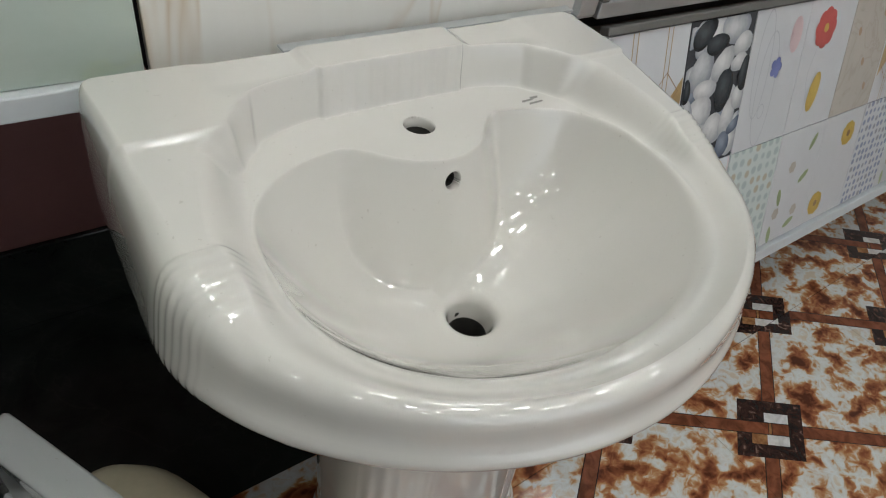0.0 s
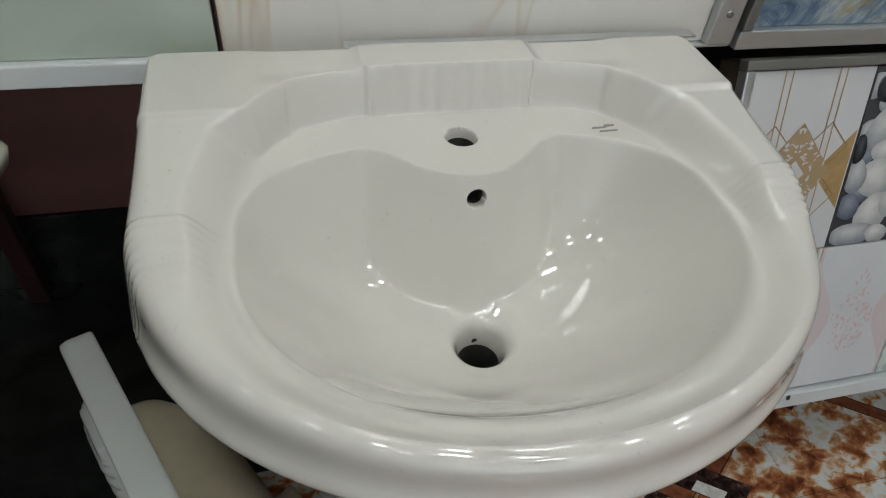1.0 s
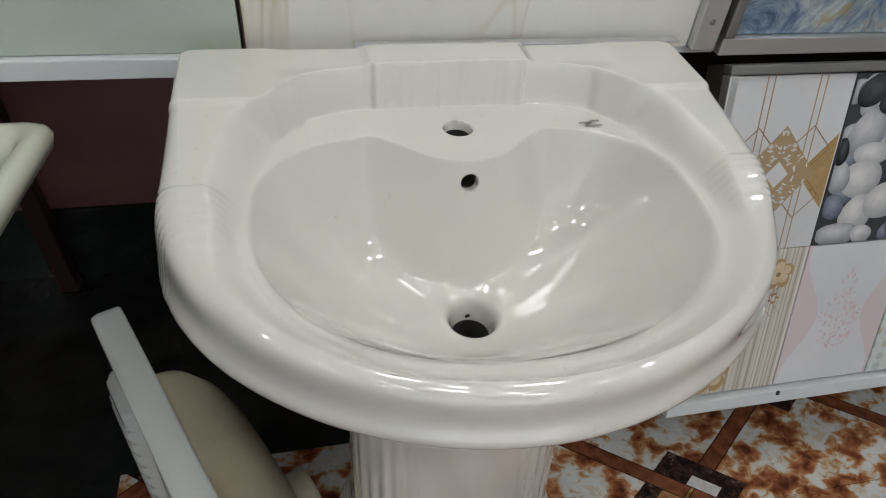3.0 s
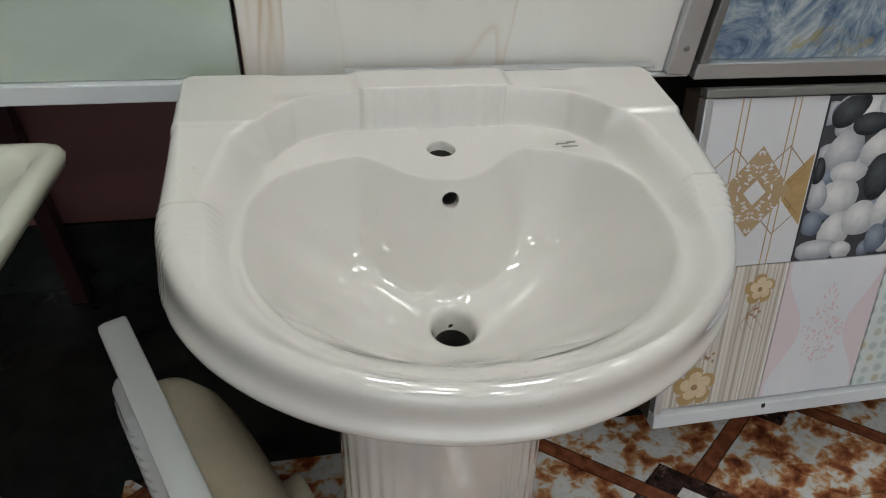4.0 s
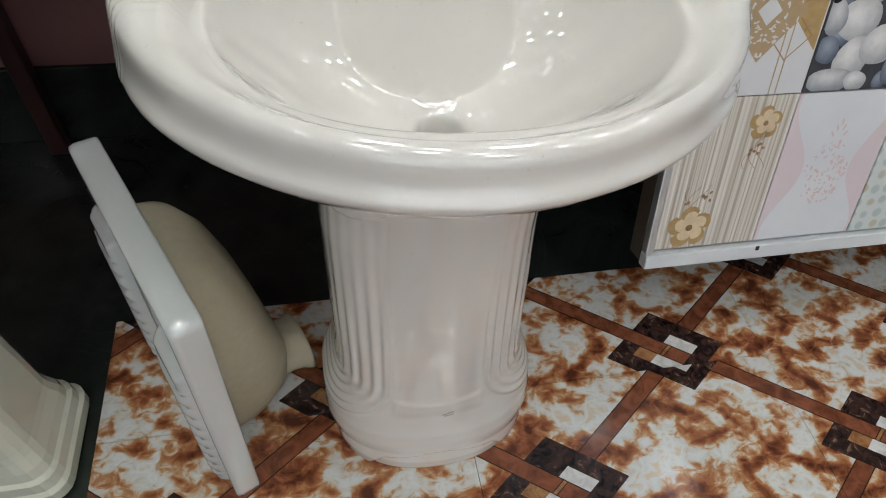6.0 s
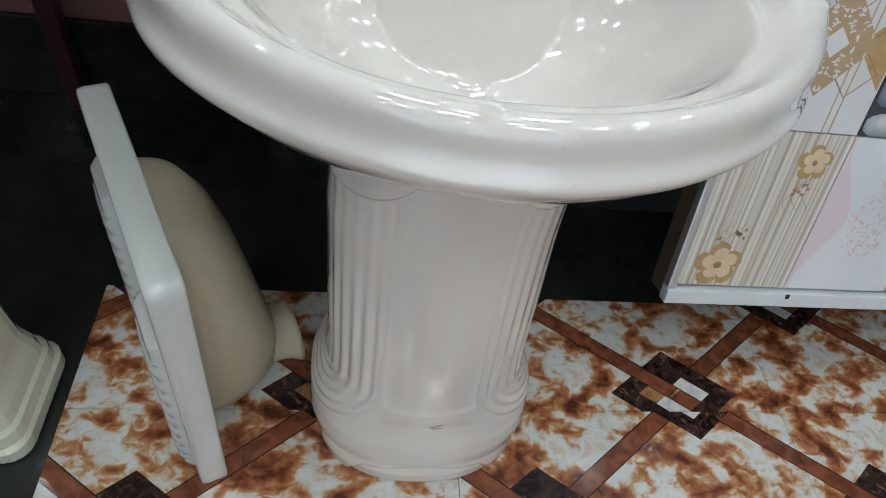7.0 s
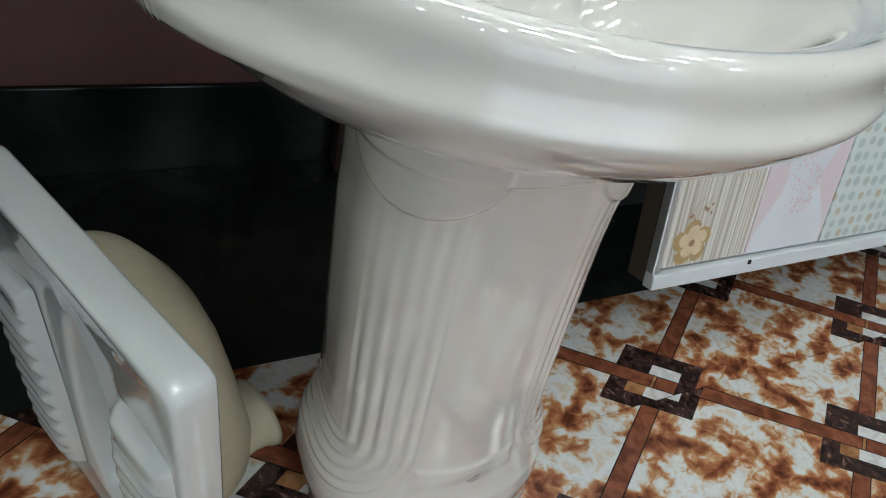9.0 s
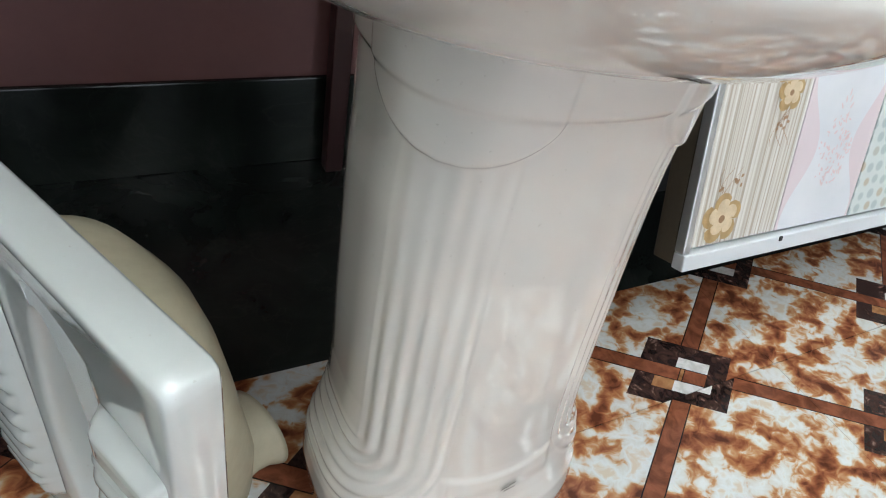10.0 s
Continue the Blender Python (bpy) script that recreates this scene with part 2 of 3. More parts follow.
M_TILEWHITE = marble("white_wall_tile", (0.66, 0.67, 0.70, 1), (0.62, 0.63, 0.66, 1), (0.6, 0.6, 0.62, 1), 5, 0.2, rough=0.2)
M_BEIGE = marble("beige_wall_tile", (0.55, 0.51, 0.46, 1), (0.50, 0.46, 0.41, 1), (0.36, 0.30, 0.26, 1), 7, 0.3, rough=0.22)
M_STRIPE, M_DAMASK = striped(), damask()
M_PEBBLE = plain("pebble_ground_print", (0.055, 0.058, 0.066, 1), 0.2, 0.4, 40)
M_ROSETTE = dotted("green_dotted_tile", (0.60, 0.66, 0.65, 1), (0.44, 0.51, 0.52, 1), (0.50, 0.45, 0.36, 1), 40)
M_BLUEDOT = dotted("blue_dotted_tile", (0.62, 0.64, 0.68, 1), (0.30, 0.33, 0.45, 1), (0.36, 0.36, 0.4, 1), 48)
M_GOLD = plain("gold_print", (0.40, 0.29, 0.17, 1), 0.35, 0.2, 60)
M_BROWN = plain("brown_print", (0.30, 0.18, 0.10, 1), 0.35, 0.25, 80)
M_CARAMEL = plain("caramel_print", (0.40, 0.27, 0.12, 1), 0.3, 0.45, 70)
M_CREAMP = plain("cream_print", (0.62, 0.50, 0.34, 1), 0.3, 0.35, 60)
M_RED = plain("red_print", (0.55, 0.10, 0.09, 1), 0.3, 0.2, 80)
M_PINKP = plain("pink_print", (0.60, 0.45, 0.47, 1), 0.3, 0.15, 60)
M_BLUEP = plain("blue_print", (0.17, 0.20, 0.45, 1), 0.3, 0.2, 60)
M_YELLOW = plain("yellow_print", (0.60, 0.42, 0.10, 1), 0.3, 0.25, 80)
M_LEAF = plain("green_print", (0.24, 0.30, 0.14, 1), 0.3, 0.2, 80)
M_GREYP = plain("grey_line_print", (0.40, 0.41, 0.45, 1), 0.3, 0.1, 60)


def lit(name, col, power):
    n = Nodes(name)
    return n.set(Base_Color=g(0.8), Emission_Color=col, Emission_Strength=power)


M_TUBE = lit("led_diffuser", (0.98, 1.0, 0.96, 1), 44.0)


M_SKY = lit("daylight", (0.84, 0.91, 1.0, 1), 0.9)


# ---- building helpers ----
def grid_mesh(name, rows, close_u=True, cap_first=False, cap_last=False, smooth=True):
    """A mesh from rows of points (each an n x 3 array), joined row to row."""
    rows = [np.asarray(r, float) for r in rows]
    n, verts, faces = len(rows[0]), np.concatenate(rows), []
    for i in range(len(rows) - 1):
        for j in range(n if close_u else n - 1):
            k = (j + 1) % n
            faces.append((i * n + j, i * n + k, (i + 1) * n + k, (i + 1) * n + j))
    if cap_first:
        faces.append(tuple(range(n - 1, -1, -1)))
    if cap_last:
        faces.append(tuple((len(rows) - 1) * n + j for j in range(n)))
    me = bpy.data.meshes.new(name)
    me.from_pydata(verts.tolist(), [], faces)
    if smooth:
        me.polygons.foreach_set("use_smooth", [True] * len(me.polygons))
    me.update()
    return me


def part(name, bm_or_mesh, material, parent=None, label="", smooth=False):
    if isinstance(bm_or_mesh, bmesh.types.BMesh):
        me = bpy.data.meshes.new(name)
        bmesh.ops.recalc_face_normals(bm_or_mesh, faces=bm_or_mesh.faces)
        bm_or_mesh.to_mesh(me)
        bm_or_mesh.free()
        if smooth:
            me.polygons.foreach_set("use_smooth", [True] * len(me.polygons))
    else:
        me = bm_or_mesh
    me.materials.append(material)
    ob = new(name, me)
    ob.parent = parent
    if label:
        ob["label"] = label
    return ob


def box(lo, hi, bevel=0.002, segments=2):
    bm = bmesh.new()
    bmesh.ops.create_cube(bm, size=1)
    lo, hi = Vector(lo), Vector(hi)
    for v in bm.verts:
        v.co = Vector(((lo[i] + hi[i]) / 2 + v.co[i] * (hi[i] - lo[i])) for i in range(3))
    if bevel:
        bmesh.ops.bevel(bm, geom=bm.edges[:], offset=bevel, segments=segments, affect="EDGES", profile=0.5)
    return bm


def thing(name, label, category, m=None, group="", kind=""):
    ob = new(name)
    ob.empty_display_size = 0.05
    if m is not None:
        ob.matrix_basis = m
    return tagged(ob, label, category, group, kind)


def sstep(a, b, x):
    t = np.clip((x - a) / (b - a), 0, 1)
    return t * t * (3 - 2 * t)


def normals_out(me):
    bm = bmesh.new()
    bm.from_mesh(me)
    bmesh.ops.recalc_face_normals(bm, faces=bm.faces)
    bm.to_mesh(me)
    bm.free()
    return me


# ---- structure ----
def slab(name, lo, hi, material, label, category, bevel=0.0):
    ob = part(name, box(lo, hi, bevel), material)
    return tagged(ob, label, category, kind="structure")


WALL_Y, EDGE_Y, EDGE_X = 0.60, 0.021, -0.557
slab("floor_granite", (-4, -4, -0.12), (4, WALL_Y + 0.2, -0.004), M_GRANITE, "polished black granite floor under the tile racks", "floor")
slab("wall_north", (-4, WALL_Y, -0.12), (4, WALL_Y + 0.15, 2.9), M_PINK, "pink painted wall behind the tile racks", "wall")
slab("skirting", (-3.98, WALL_Y - 0.014, -0.004), (3.98, WALL_Y, 0.200), M_GRANITE, "black granite skirting along the pink wall", "skirting", 0.003)
slab("wall_south_a", (-4, -4.15, -0.12), (-1.7, -4, 2.9), M_WALL, "plain white wall beside the shop entrance", "wall")
slab("wall_south_b", (1.7, -4.15, -0.12), (4, -4, 2.9), M_WALL, "plain white wall beside the shop entrance", "wall")
slab("wall_south_c", (-1.7, -4.15, 2.4), (1.7, -4, 2.9), M_WALL, "plain white wall over the shop entrance", "wall")
slab("backdrop", (-2.6, -5.2, -0.12), (2.6, -5.15, 2.9), M_SKY, "plain pale daylight outside the open shop front", "backdrop")
slab("wall_west", (-4.15, -4, -0.12), (-4, WALL_Y + 0.15, 2.9), M_WALL, "plain white wall of the showroom", "wall")
slab("wall_east", (4, -4, -0.12), (4.15, WALL_Y + 0.15, 2.9), M_WALL, "plain white wall of the showroom", "wall")
slab("ceiling", (-4, -4, 2.9), (4, WALL_Y + 0.15, 3.0), M_WALL, "plain white showroom ceiling", "ceiling")

# ceiling lights
def ceiling_light(x, y):
    lamp = thing("ceiling_light", "square white LED panel fixed to the ceiling", "ceiling light", pose(x, y, 2.9), "ceiling lights")
    part("frame", box((-0.078, -0.078, -0.03), (0.078, 0.078, -0.001), 0.004), M_WHITEBAR, lamp)
    part("diffuser", box((-0.068, -0.068, -0.034), (0.068, 0.068, -0.031), 0), M_TUBE, lamp, "glowing white diffuser")
    return lamp


lamp = ceiling_light(-0.30, -0.40)
for x, y in ((-0.15, -0.40), (0.55, -0.35), (0.70, -0.35), (1.9, -0.35), (-0.2, -1.5), (-0.05, -1.5), (1.3, -1.5), (-1.7, -1.5),
             (-0.9, -2.4), (0.6, -2.4), (0.80, -2.4), (-0.2, -3.6), (1.5, -3.6), (-1.8, -3.6),
             (-2.1, -0.6), (0.1, -0.75), (1.5, -0.75), (0.45, -1.6), (-0.9, -1.7), (2.1, -1.9), (-2.4, -2.5)):
    copy_thing(lamp, pose(x, y, 2.9))


# ---- pedestal wash basin ----
CX, CY = 0.0, -0.235
DECK = 0.798


def outline(th, half, front, power, back):
    """Plan of the basin round its drain: straight back, near-straight sides, round front."""
    c, s = np.cos(th), np.sin(th)
    r = np.empty_like(th)
    y0 = -0.2 - CY
    for i, (a, b) in enumerate(zip(c, s)):
        lo, hi = 0.0, 0.8
        for _ in range(40):
            m = (lo + hi) / 2
            x, y = abs(m * a), m * b - y0
            if y < 0:
                ok = (x / half) ** power + (-y / front) ** power < 1
            else:
                w = half + (back - half) * min(1, y / 0.2)
                d = 0.012
                px, py = max(0, x - (w - d)), max(0, y - (0.2 - d))
                ok = px * px + py * py < d * d if (px > 0 and py > 0) else (x < w and y < 0.2)
            lo, hi = (m, hi) if ok else (lo, m)
        r[i] = lo
    return r


def recess_d(x, y):
    """Distance outside the sunken deck, about in metres."""
    dy = y - (-0.235)
    a = np.abs(x) / (0.207 + 0.019 * sstep(-0.12, -0.27, y))
    b = np.where(dy > 0, dy / 0.187, -dy / 0.183)
    n = np.where(dy > 0, 3.6, 2.05)
    return ((a ** n + b ** n) ** (1 / n) - 1) * 0.2


def smooth_max(a, b, k):
    h = np.clip(0.5 + 0.5 * (a - b) / k, 0, 1)
    return b * (1 - h) + a * h + k * h * (1 - h)


def belly_wall(x, y, deck):
    """Height of the swelling under the tap hole that carries the overflow: an upright oval drum that widens downwards."""
    lo, hi = np.full(np.shape(x), -1.2), np.full(np.shape(x), 2.5)
    for _ in range(26):
        m = (lo + hi) / 2
        out = np.hypot(x / (0.080 + 0.056 * m), (y + 0.075) / (0.086 + 0.031 * m)) > 1
        lo, hi = np.where(out, m, lo), np.where(out, hi, m)
    return deck - 0.135 * lo


def basin_height(x, y):
    ax = np.abs(x)
    deck = DECK - 0.010 * sstep(-0.15, -0.38, y)
    # bowl: squarish at the back, round at the front, steep behind and easy in front
    n = np.where(y > -0.24, 3.0, 2.1)
    ov = ((ax / 0.2135) ** n + (np.abs(y + 0.240) / np.where(y > -0.24, 0.138, 0.163)) ** n) ** (1 / n)
    steep = 2.8 + 1.7 * sstep(-0.24, -0.13, y) - 0.85 * sstep(-0.24, -0.36, y)
    bowl = 0.646 + 0.026 * ov + (deck - 0.672) * ov ** steep
    wall = belly_wall(x, y, deck)
    bowl = smooth_max(bowl, wall, 0.012 + 0.110 * sstep(0.68, 0.79, wall))
    inner = -smooth_max(-bowl, -deck, 0.0045 + 0.007 * sstep(-0.26, -0.36, y))
    # raised border: level at the back, a step down at the corner, then falling to the scroll and the front rim
    side = sstep(-0.215, -0.30, y)
    border = 0.846 - 0.004 * sstep(-0.105, -0.111, y) - 0.022 * np.clip((-0.108 - y) / 0.14, 0, 1)
    border = border + 0.0022 * sstep(0.092, 0.086, ax) * sstep(-0.075, -0.055, y)
    border = border - 0.0022 * sstep(0.09, 0.098, ax) * sstep(0.20, 0.17, ax) * sstep(-0.07, -0.04, y)
    border = border * (1 - side) + 0.8045 * side
    knob = sstep(-0.212, -0.217, y) * sstep(-0.272, -0.262, y) * sstep(0.196, 0.212, ax)
    border = border + knob * (0.0012 + 0.00030 * np.cos((y + 0.240) * 2 * math.pi / 0.0080))
    mid = sstep(0.088, 0.082, ax) * sstep(-0.10, -0.06, y)
    d = recess_d(x, y)
    d = d + mid * (0.0045 + 0.0006 * np.cos(x * 2 * math.pi / 0.0165)) + 0.003 * sstep(0.158, 0.166, ax) * sstep(-0.112, -0.104, y)
    # the cove under the border is upright behind, wide along the sides, narrow and soft round the front
    wide = 0.010 + 0.020 * sstep(-0.100, -0.124, y) * sstep(-0.262, -0.195, y) + 0.013 * sstep(-0.22, -0.30, y)
    t = sstep(-0.22, 1.0, d / wide)
    t = t + 0.35 * t * (1 - t) * (2 * t - 1) * sstep(-0.20, -0.12, y)
    return inner * (1 - t) + border * t


def ped_outline(th, w, front, back=0.10):
    """Plan of the pedestal: a rounded front and a flat open back, round (0, -0.215)."""
    c, s = np.cos(th), np.sin(th)
    ry = np.where(s < 0, front, back)
    n = np.where(s < 0, 2.35, 4.0)
    r = (np.abs(c / w) ** n + np.abs(s / ry) ** n) ** (-1 / n)
    return r * c, -0.215 + r * s


def wash_basin():
    nt = 960
    th = np.arange(nt) * 2 * math.pi / nt
    top = outline(th, 0.2690, 0.229, 2.08, 0.281)
    lip = outline(th, 0.2985, 0.2530, 1.94, 0.291)
    c, s = np.cos(th), np.sin(th)
    r0 = 0.0235
    rows = []
    zr = float(basin_height(np.array([CX]), np.array([CY - r0 - 0.014]))[0]) - 0.002
    for dz, dr in ((-0.14, -0.004), (-0.06, -0.0035), (-0.034, -0.002), (-0.022, 0.0), (-0.014, 0.0013), (-0.009, 0.003), (-0.005, 0.0055), (-0.002, 0.009), (0.0, 0.014)):
        rows.append(np.stack([CX + (r0 + dr) * c, CY + (r0 + dr) * s, np.full(nt, zr + dz)], 1))
    for f in np.linspace(0.035, 1, 420) ** 0.92:
        r = r0 + 0.014 + (top - r0 - 0.014) * f
        x, y = CX + r * c, CY + r * s
        rows.append(np.stack([x, y, basin_height(x, y)], 1))
    y_top = rows[-1][:, 1]
    z_top = rows[-1][:, 2]
    side = sstep(-0.33, -0.20, y_top)
    low = sstep(-0.40, -0.10, y_top)
    knob = sstep(-0.213, -0.219, y_top) * sstep(-0.268, -0.258, y_top)
    flute = knob * (0.5 + 0.35 * np.cos((y_top + 0.240) * 2 * math.pi / 0.0080))
    e_front = (0.13, 0.33, 0.49, 0.585, 0.625, 0.64, 0.66, 0.72, 0.82, 0.93, 0.985, 1.00, 0.965, 0.89)
    e_side = (0.18, 0.40, 0.56, 0.68, 0.77, 0.84, 0.90, 0.95, 0.99, 1.02, 1.03, 1.02, 0.99, 0.93)
    drop = (0.012, 0.05, 0.12, 0.22, 0.33, 0.45, 0.57, 0.69, 0.79, 0.87, 0.93, 0.99, 1.06, 1.13)
    for a, b, d in zip(e_front, e_side, drop):
        e = a * (1 - side) + b * side
        r = top + (lip - top) * e + 0.0010 * flute
        z_low = 0.7525 - 0.024 * low
        rows.append(np.stack([CX + r * c, CY + r * s, z_top + (z_low - z_top) * d], 1))
    # underside down to the collar that sits on the pedestal
    px, py = ped_outline(th, 0.1435, 0.1095, 0.125)
    edge = rows[-1]
    for f, z in ((0.05, 0.737), (0.13, 0.725), (0.26, 0.709), (0.42, 0.695), (0.58, 0.686), (0.74, 0.681), (0.87, 0.678), (0.95, 0.676), (0.995, 0.672), (1.0, 0.669), (0.985, 0.666), (0.95, 0.668)):
        zz = np.full(nt, z) * 1.0
        rows.append(np.stack([edge[:, 0] * (1 - f) + px * f, edge[:, 1] * (1 - f) + py * f, np.minimum(zz, edge[:, 2] - 0.002 - 0.02 * f * (1 - f))], 1))
    me = grid_mesh("basin", rows)
    # tap hole and overflow hole go through the top, capped, with shade painted inside
    bm = bmesh.new()
    bm.from_mesh(me)
    zo = float(basin_height(np.array([0.0]), np.array([-0.1665]))[0])
    for centre, rad, axis, depth in (((0, -0.099, DECK), 0.0168, (0, 0, -1), 0.03), ((0, -0.1665, zo), 0.0098, (0, 0.95, -0.3), 0.03)):
        centre, axis = Vector(centre), Vector(axis)
        gone = [f for f in bm.faces if (f.calc_center_median() - centre).length < rad * 0.97]
        bmesh.ops.delete(bm, geom=gone, context="FACES")
        rim = [e for e in bm.edges if e.is_boundary and (e.verts[0].co - centre).length < rad * 1.5]
        for v in {v for e in rim for v in e.verts}:
            v.co = centre + (v.co - centre).normalized() * rad
        for push, shrink in ((0.0025, 0.93), (0.011, 0.88), (depth, 0.88)):
            made = bmesh.ops.extrude_edge_only(bm, edges=rim)["geom"]
            vs = [v for v in made if isinstance(v, bmesh.types.BMVert)]
            rim = [e for e in made if isinstance(e, bmesh.types.BMEdge)]
            for v in vs:
                flat = v.co - centre
                flat -= axis * flat.dot(axis)
                v.co = centre + flat.normalized() * rad * shrink + axis * push
            if push > 0.02:
                for v in vs:
                    for f in v.link_faces:
                        f.material_index = 1
        bmesh.ops.holes_fill(bm, edges=rim)
        for f in {f for e in rim for f in e.link_faces}:
            f.material_index = 1
    # deep part of the drain painted dark, shade put into the colour
    for f in bm.faces:
        mid = f.calc_center_median()
        if math.hypot(mid.x - CX, mid.y - CY) < r0 + 0.002 and mid.z < zr - 0.031:
            f.material_index = 1
    low = [e for e in bm.edges if e.is_boundary and math.hypot(e.verts[0].co.x - CX, e.verts[0].co.y - CY) < r0]
    for f in bmesh.ops.holes_fill(bm, edges=low)["faces"]:
        f.material_index = 1
    for f in bm.faces:
        f.smooth = True
    bm.to_mesh(me)
    bm.free()
    base = thing("wash_basin", "glossy ivory ceramic wash basin on a fluted pedestal", "wash basin")
    bowl = part("bowl", me, M_SINK, base)
    me.materials.append(M_HOLE_SHADE)
    return base, bowl


SINK, SINK_BOWL = wash_basin()


def logo(name, m, w, h, parent):
    """An unreadable maker's mark: a swoosh and two short bars."""
    bm = bmesh.new()
    for lo, hi in (((-0.5, 0.05), (0.15, 0.3)), ((-0.3, -0.35), (0.5, -0.12)), ((0.0, 0.2), (0.5, 0.5))):
        vs = [bm.verts.new((x * w, y * h, 0)) for x, y in ((lo[0], lo[1]), (hi[0] - 0.05, lo[1] + 0.05), (hi[0], hi[1]), (lo[0] + 0.1, hi[1]))]
        bm.faces.new(vs)
    ob = part(name, bm, M_LOGO, parent, "small grey printed mark")
    ob.matrix_basis = m
    return ob


logo("mark", pose(0.150, -0.104, 0.7990), 0.028, 0.016, SINK_BOWL)
# the outlet hole is a small plug painted dark as its shade
bm = bmesh.new()
bmesh.ops.create_cone(bm, segments=16, radius1=0.0032, radius2=0.0032, depth=0.004, cap_ends=True, matrix=pose(0.002, CY + 0.0240, 0.6220, 90))
part("overflow_outlet", bm, M_HOLE_SHADE, SINK_BOWL, "small dark overflow outlet in the drain")


def pedestal(parent):
    nt = 480
    th = np.arange(nt) * 2 * math.pi / nt - math.pi / 2
    prof = [(0.000, 0.166, 0.142), (0.004, 0.169, 0.144), (0.030, 0.171, 0.144), (0.042, 0.172, 0.141), (0.058, 0.174, 0.136),
            (0.085, 0.1765, 0.136), (0.11, 0.177, 0.133), (0.135, 0.175, 0.125), (0.155, 0.170, 0.120), (0.175, 0.162, 0.116), (0.20, 0.153, 0.1125),
            (0.23, 0.148, 0.110), (0.27, 0.1450, 0.108), (0.36, 0.1425, 0.104), (0.46, 0.1385, 0.1015), (0.56, 0.1350, 0.100), (0.62, 0.1355, 0.1010), (0.66, 0.1380, 0.103), (0.685, 0.1380, 0.104)]
    pz, pw, pf = zip(*prof)
    rows = []
    ang = np.mod(th + math.pi / 2 + math.pi, 2 * math.pi) - math.pi  # 0 at the front
    for z in np.concatenate([np.linspace(0, 0.12, 40), np.linspace(0.123, 0.3, 60), np.linspace(0.303, 0.58, 70), np.linspace(0.582, 0.685, 60)]):
        w, f = np.interp(z, pz, pw), np.interp(z, pz, pf)
        x, y = ped_outline(th, w, f)
        x = x - 0.003 + 0.024 * max(0.0, 1 - z / 0.52)  # it stands a little askew
        d = np.zeros(nt)
        # flutes on both front corners that turn at the foot and run round to the back
        for sgn in (-1, 1):
            a, b = (1.32 - ang * sgn) / 0.72, (0.225 - z) / 0.10
            rho = np.where(a > 0, np.hypot(a, max(b, 0)), max(b, 0))
            ridge = np.cos(rho * 2 * math.pi * 5.5) * sstep(1.03, 0.98, rho) * sstep(0.0, 0.06, rho) * (ang * sgn > 0)
            d += 0.0012 * ridge * (0.30 + 0.70 * sstep(0.52, 0.34, z)) * sstep(0.60, 0.575, z)
        # rounded bibs under the collar, one over each set of flutes
        drop = np.clip(1 - ((np.abs(ang) - 1.02) / 0.60) ** 2, 0, 1) ** 0.75
        swag = 0.627 - 0.043 * drop
        d += 0.0044 * sstep(swag - 0.004, swag + 0.002, np.full(nt, z)) * (0.35 + 0.65 * sstep(0.02, 0.25, drop))
        d += 0.0026 * sstep(0.624, 0.632, np.full(nt, z))
        # low crease across the front of the foot
        d += 0.0022 * sstep(0.004, -0.004, z - 0.186 - 0.035 * ang ** 2) * sstep(0.62, 0.52, np.abs(ang)) * sstep(0.15, 0.175, z)
        # flared skirt of the foot, cut away over the plinth at the front
        hem = 0.050 * sstep(0.85, 0.60, np.abs(ang)) + 0.006 * np.cos(ang * 5)
        d += 0.0055 * sstep(hem - 0.003, hem + 0.003, np.full(nt, z)) * sstep(0.13, 0.07, z)
        nrm = np.stack([np.sin(ang), -np.cos(ang)], 1)
        rows.append(np.stack([x + nrm[:, 0] * d, y + nrm[:, 1] * d, np.full(nt, z)], 1))
    ob = part("pedestal", grid_mesh("pedestal", rows, cap_first=True), M_SINK, parent, "fluted ivory ceramic pedestal with a flared foot")
    return ob


PED = pedestal(SINK)
logo("mark", pose(0.026, -0.3375, 0.160, 78, 0, 6), 0.022, 0.010, PED)


# ---- second basin at the side ----
def rounded_rect(w0, w1, d0, d1, rad, n=12):
    """Points of a rounded rectangle from (w0, d0) to (w1, d1)."""
    pts = []
    for cx, cy, a0 in ((w1 - rad, d1 - rad, 0), (w0 + rad, d1 - rad, 90), (w0 + rad, d0 + rad, 180), (w1 - rad, d0 + rad, 270)):
        for k in range(n):
            a = radians(a0 + 90 * k / (n - 1))
            pts.append((cx + rad * math.cos(a), cy + rad * math.sin(a)))
    return np.array(pts)


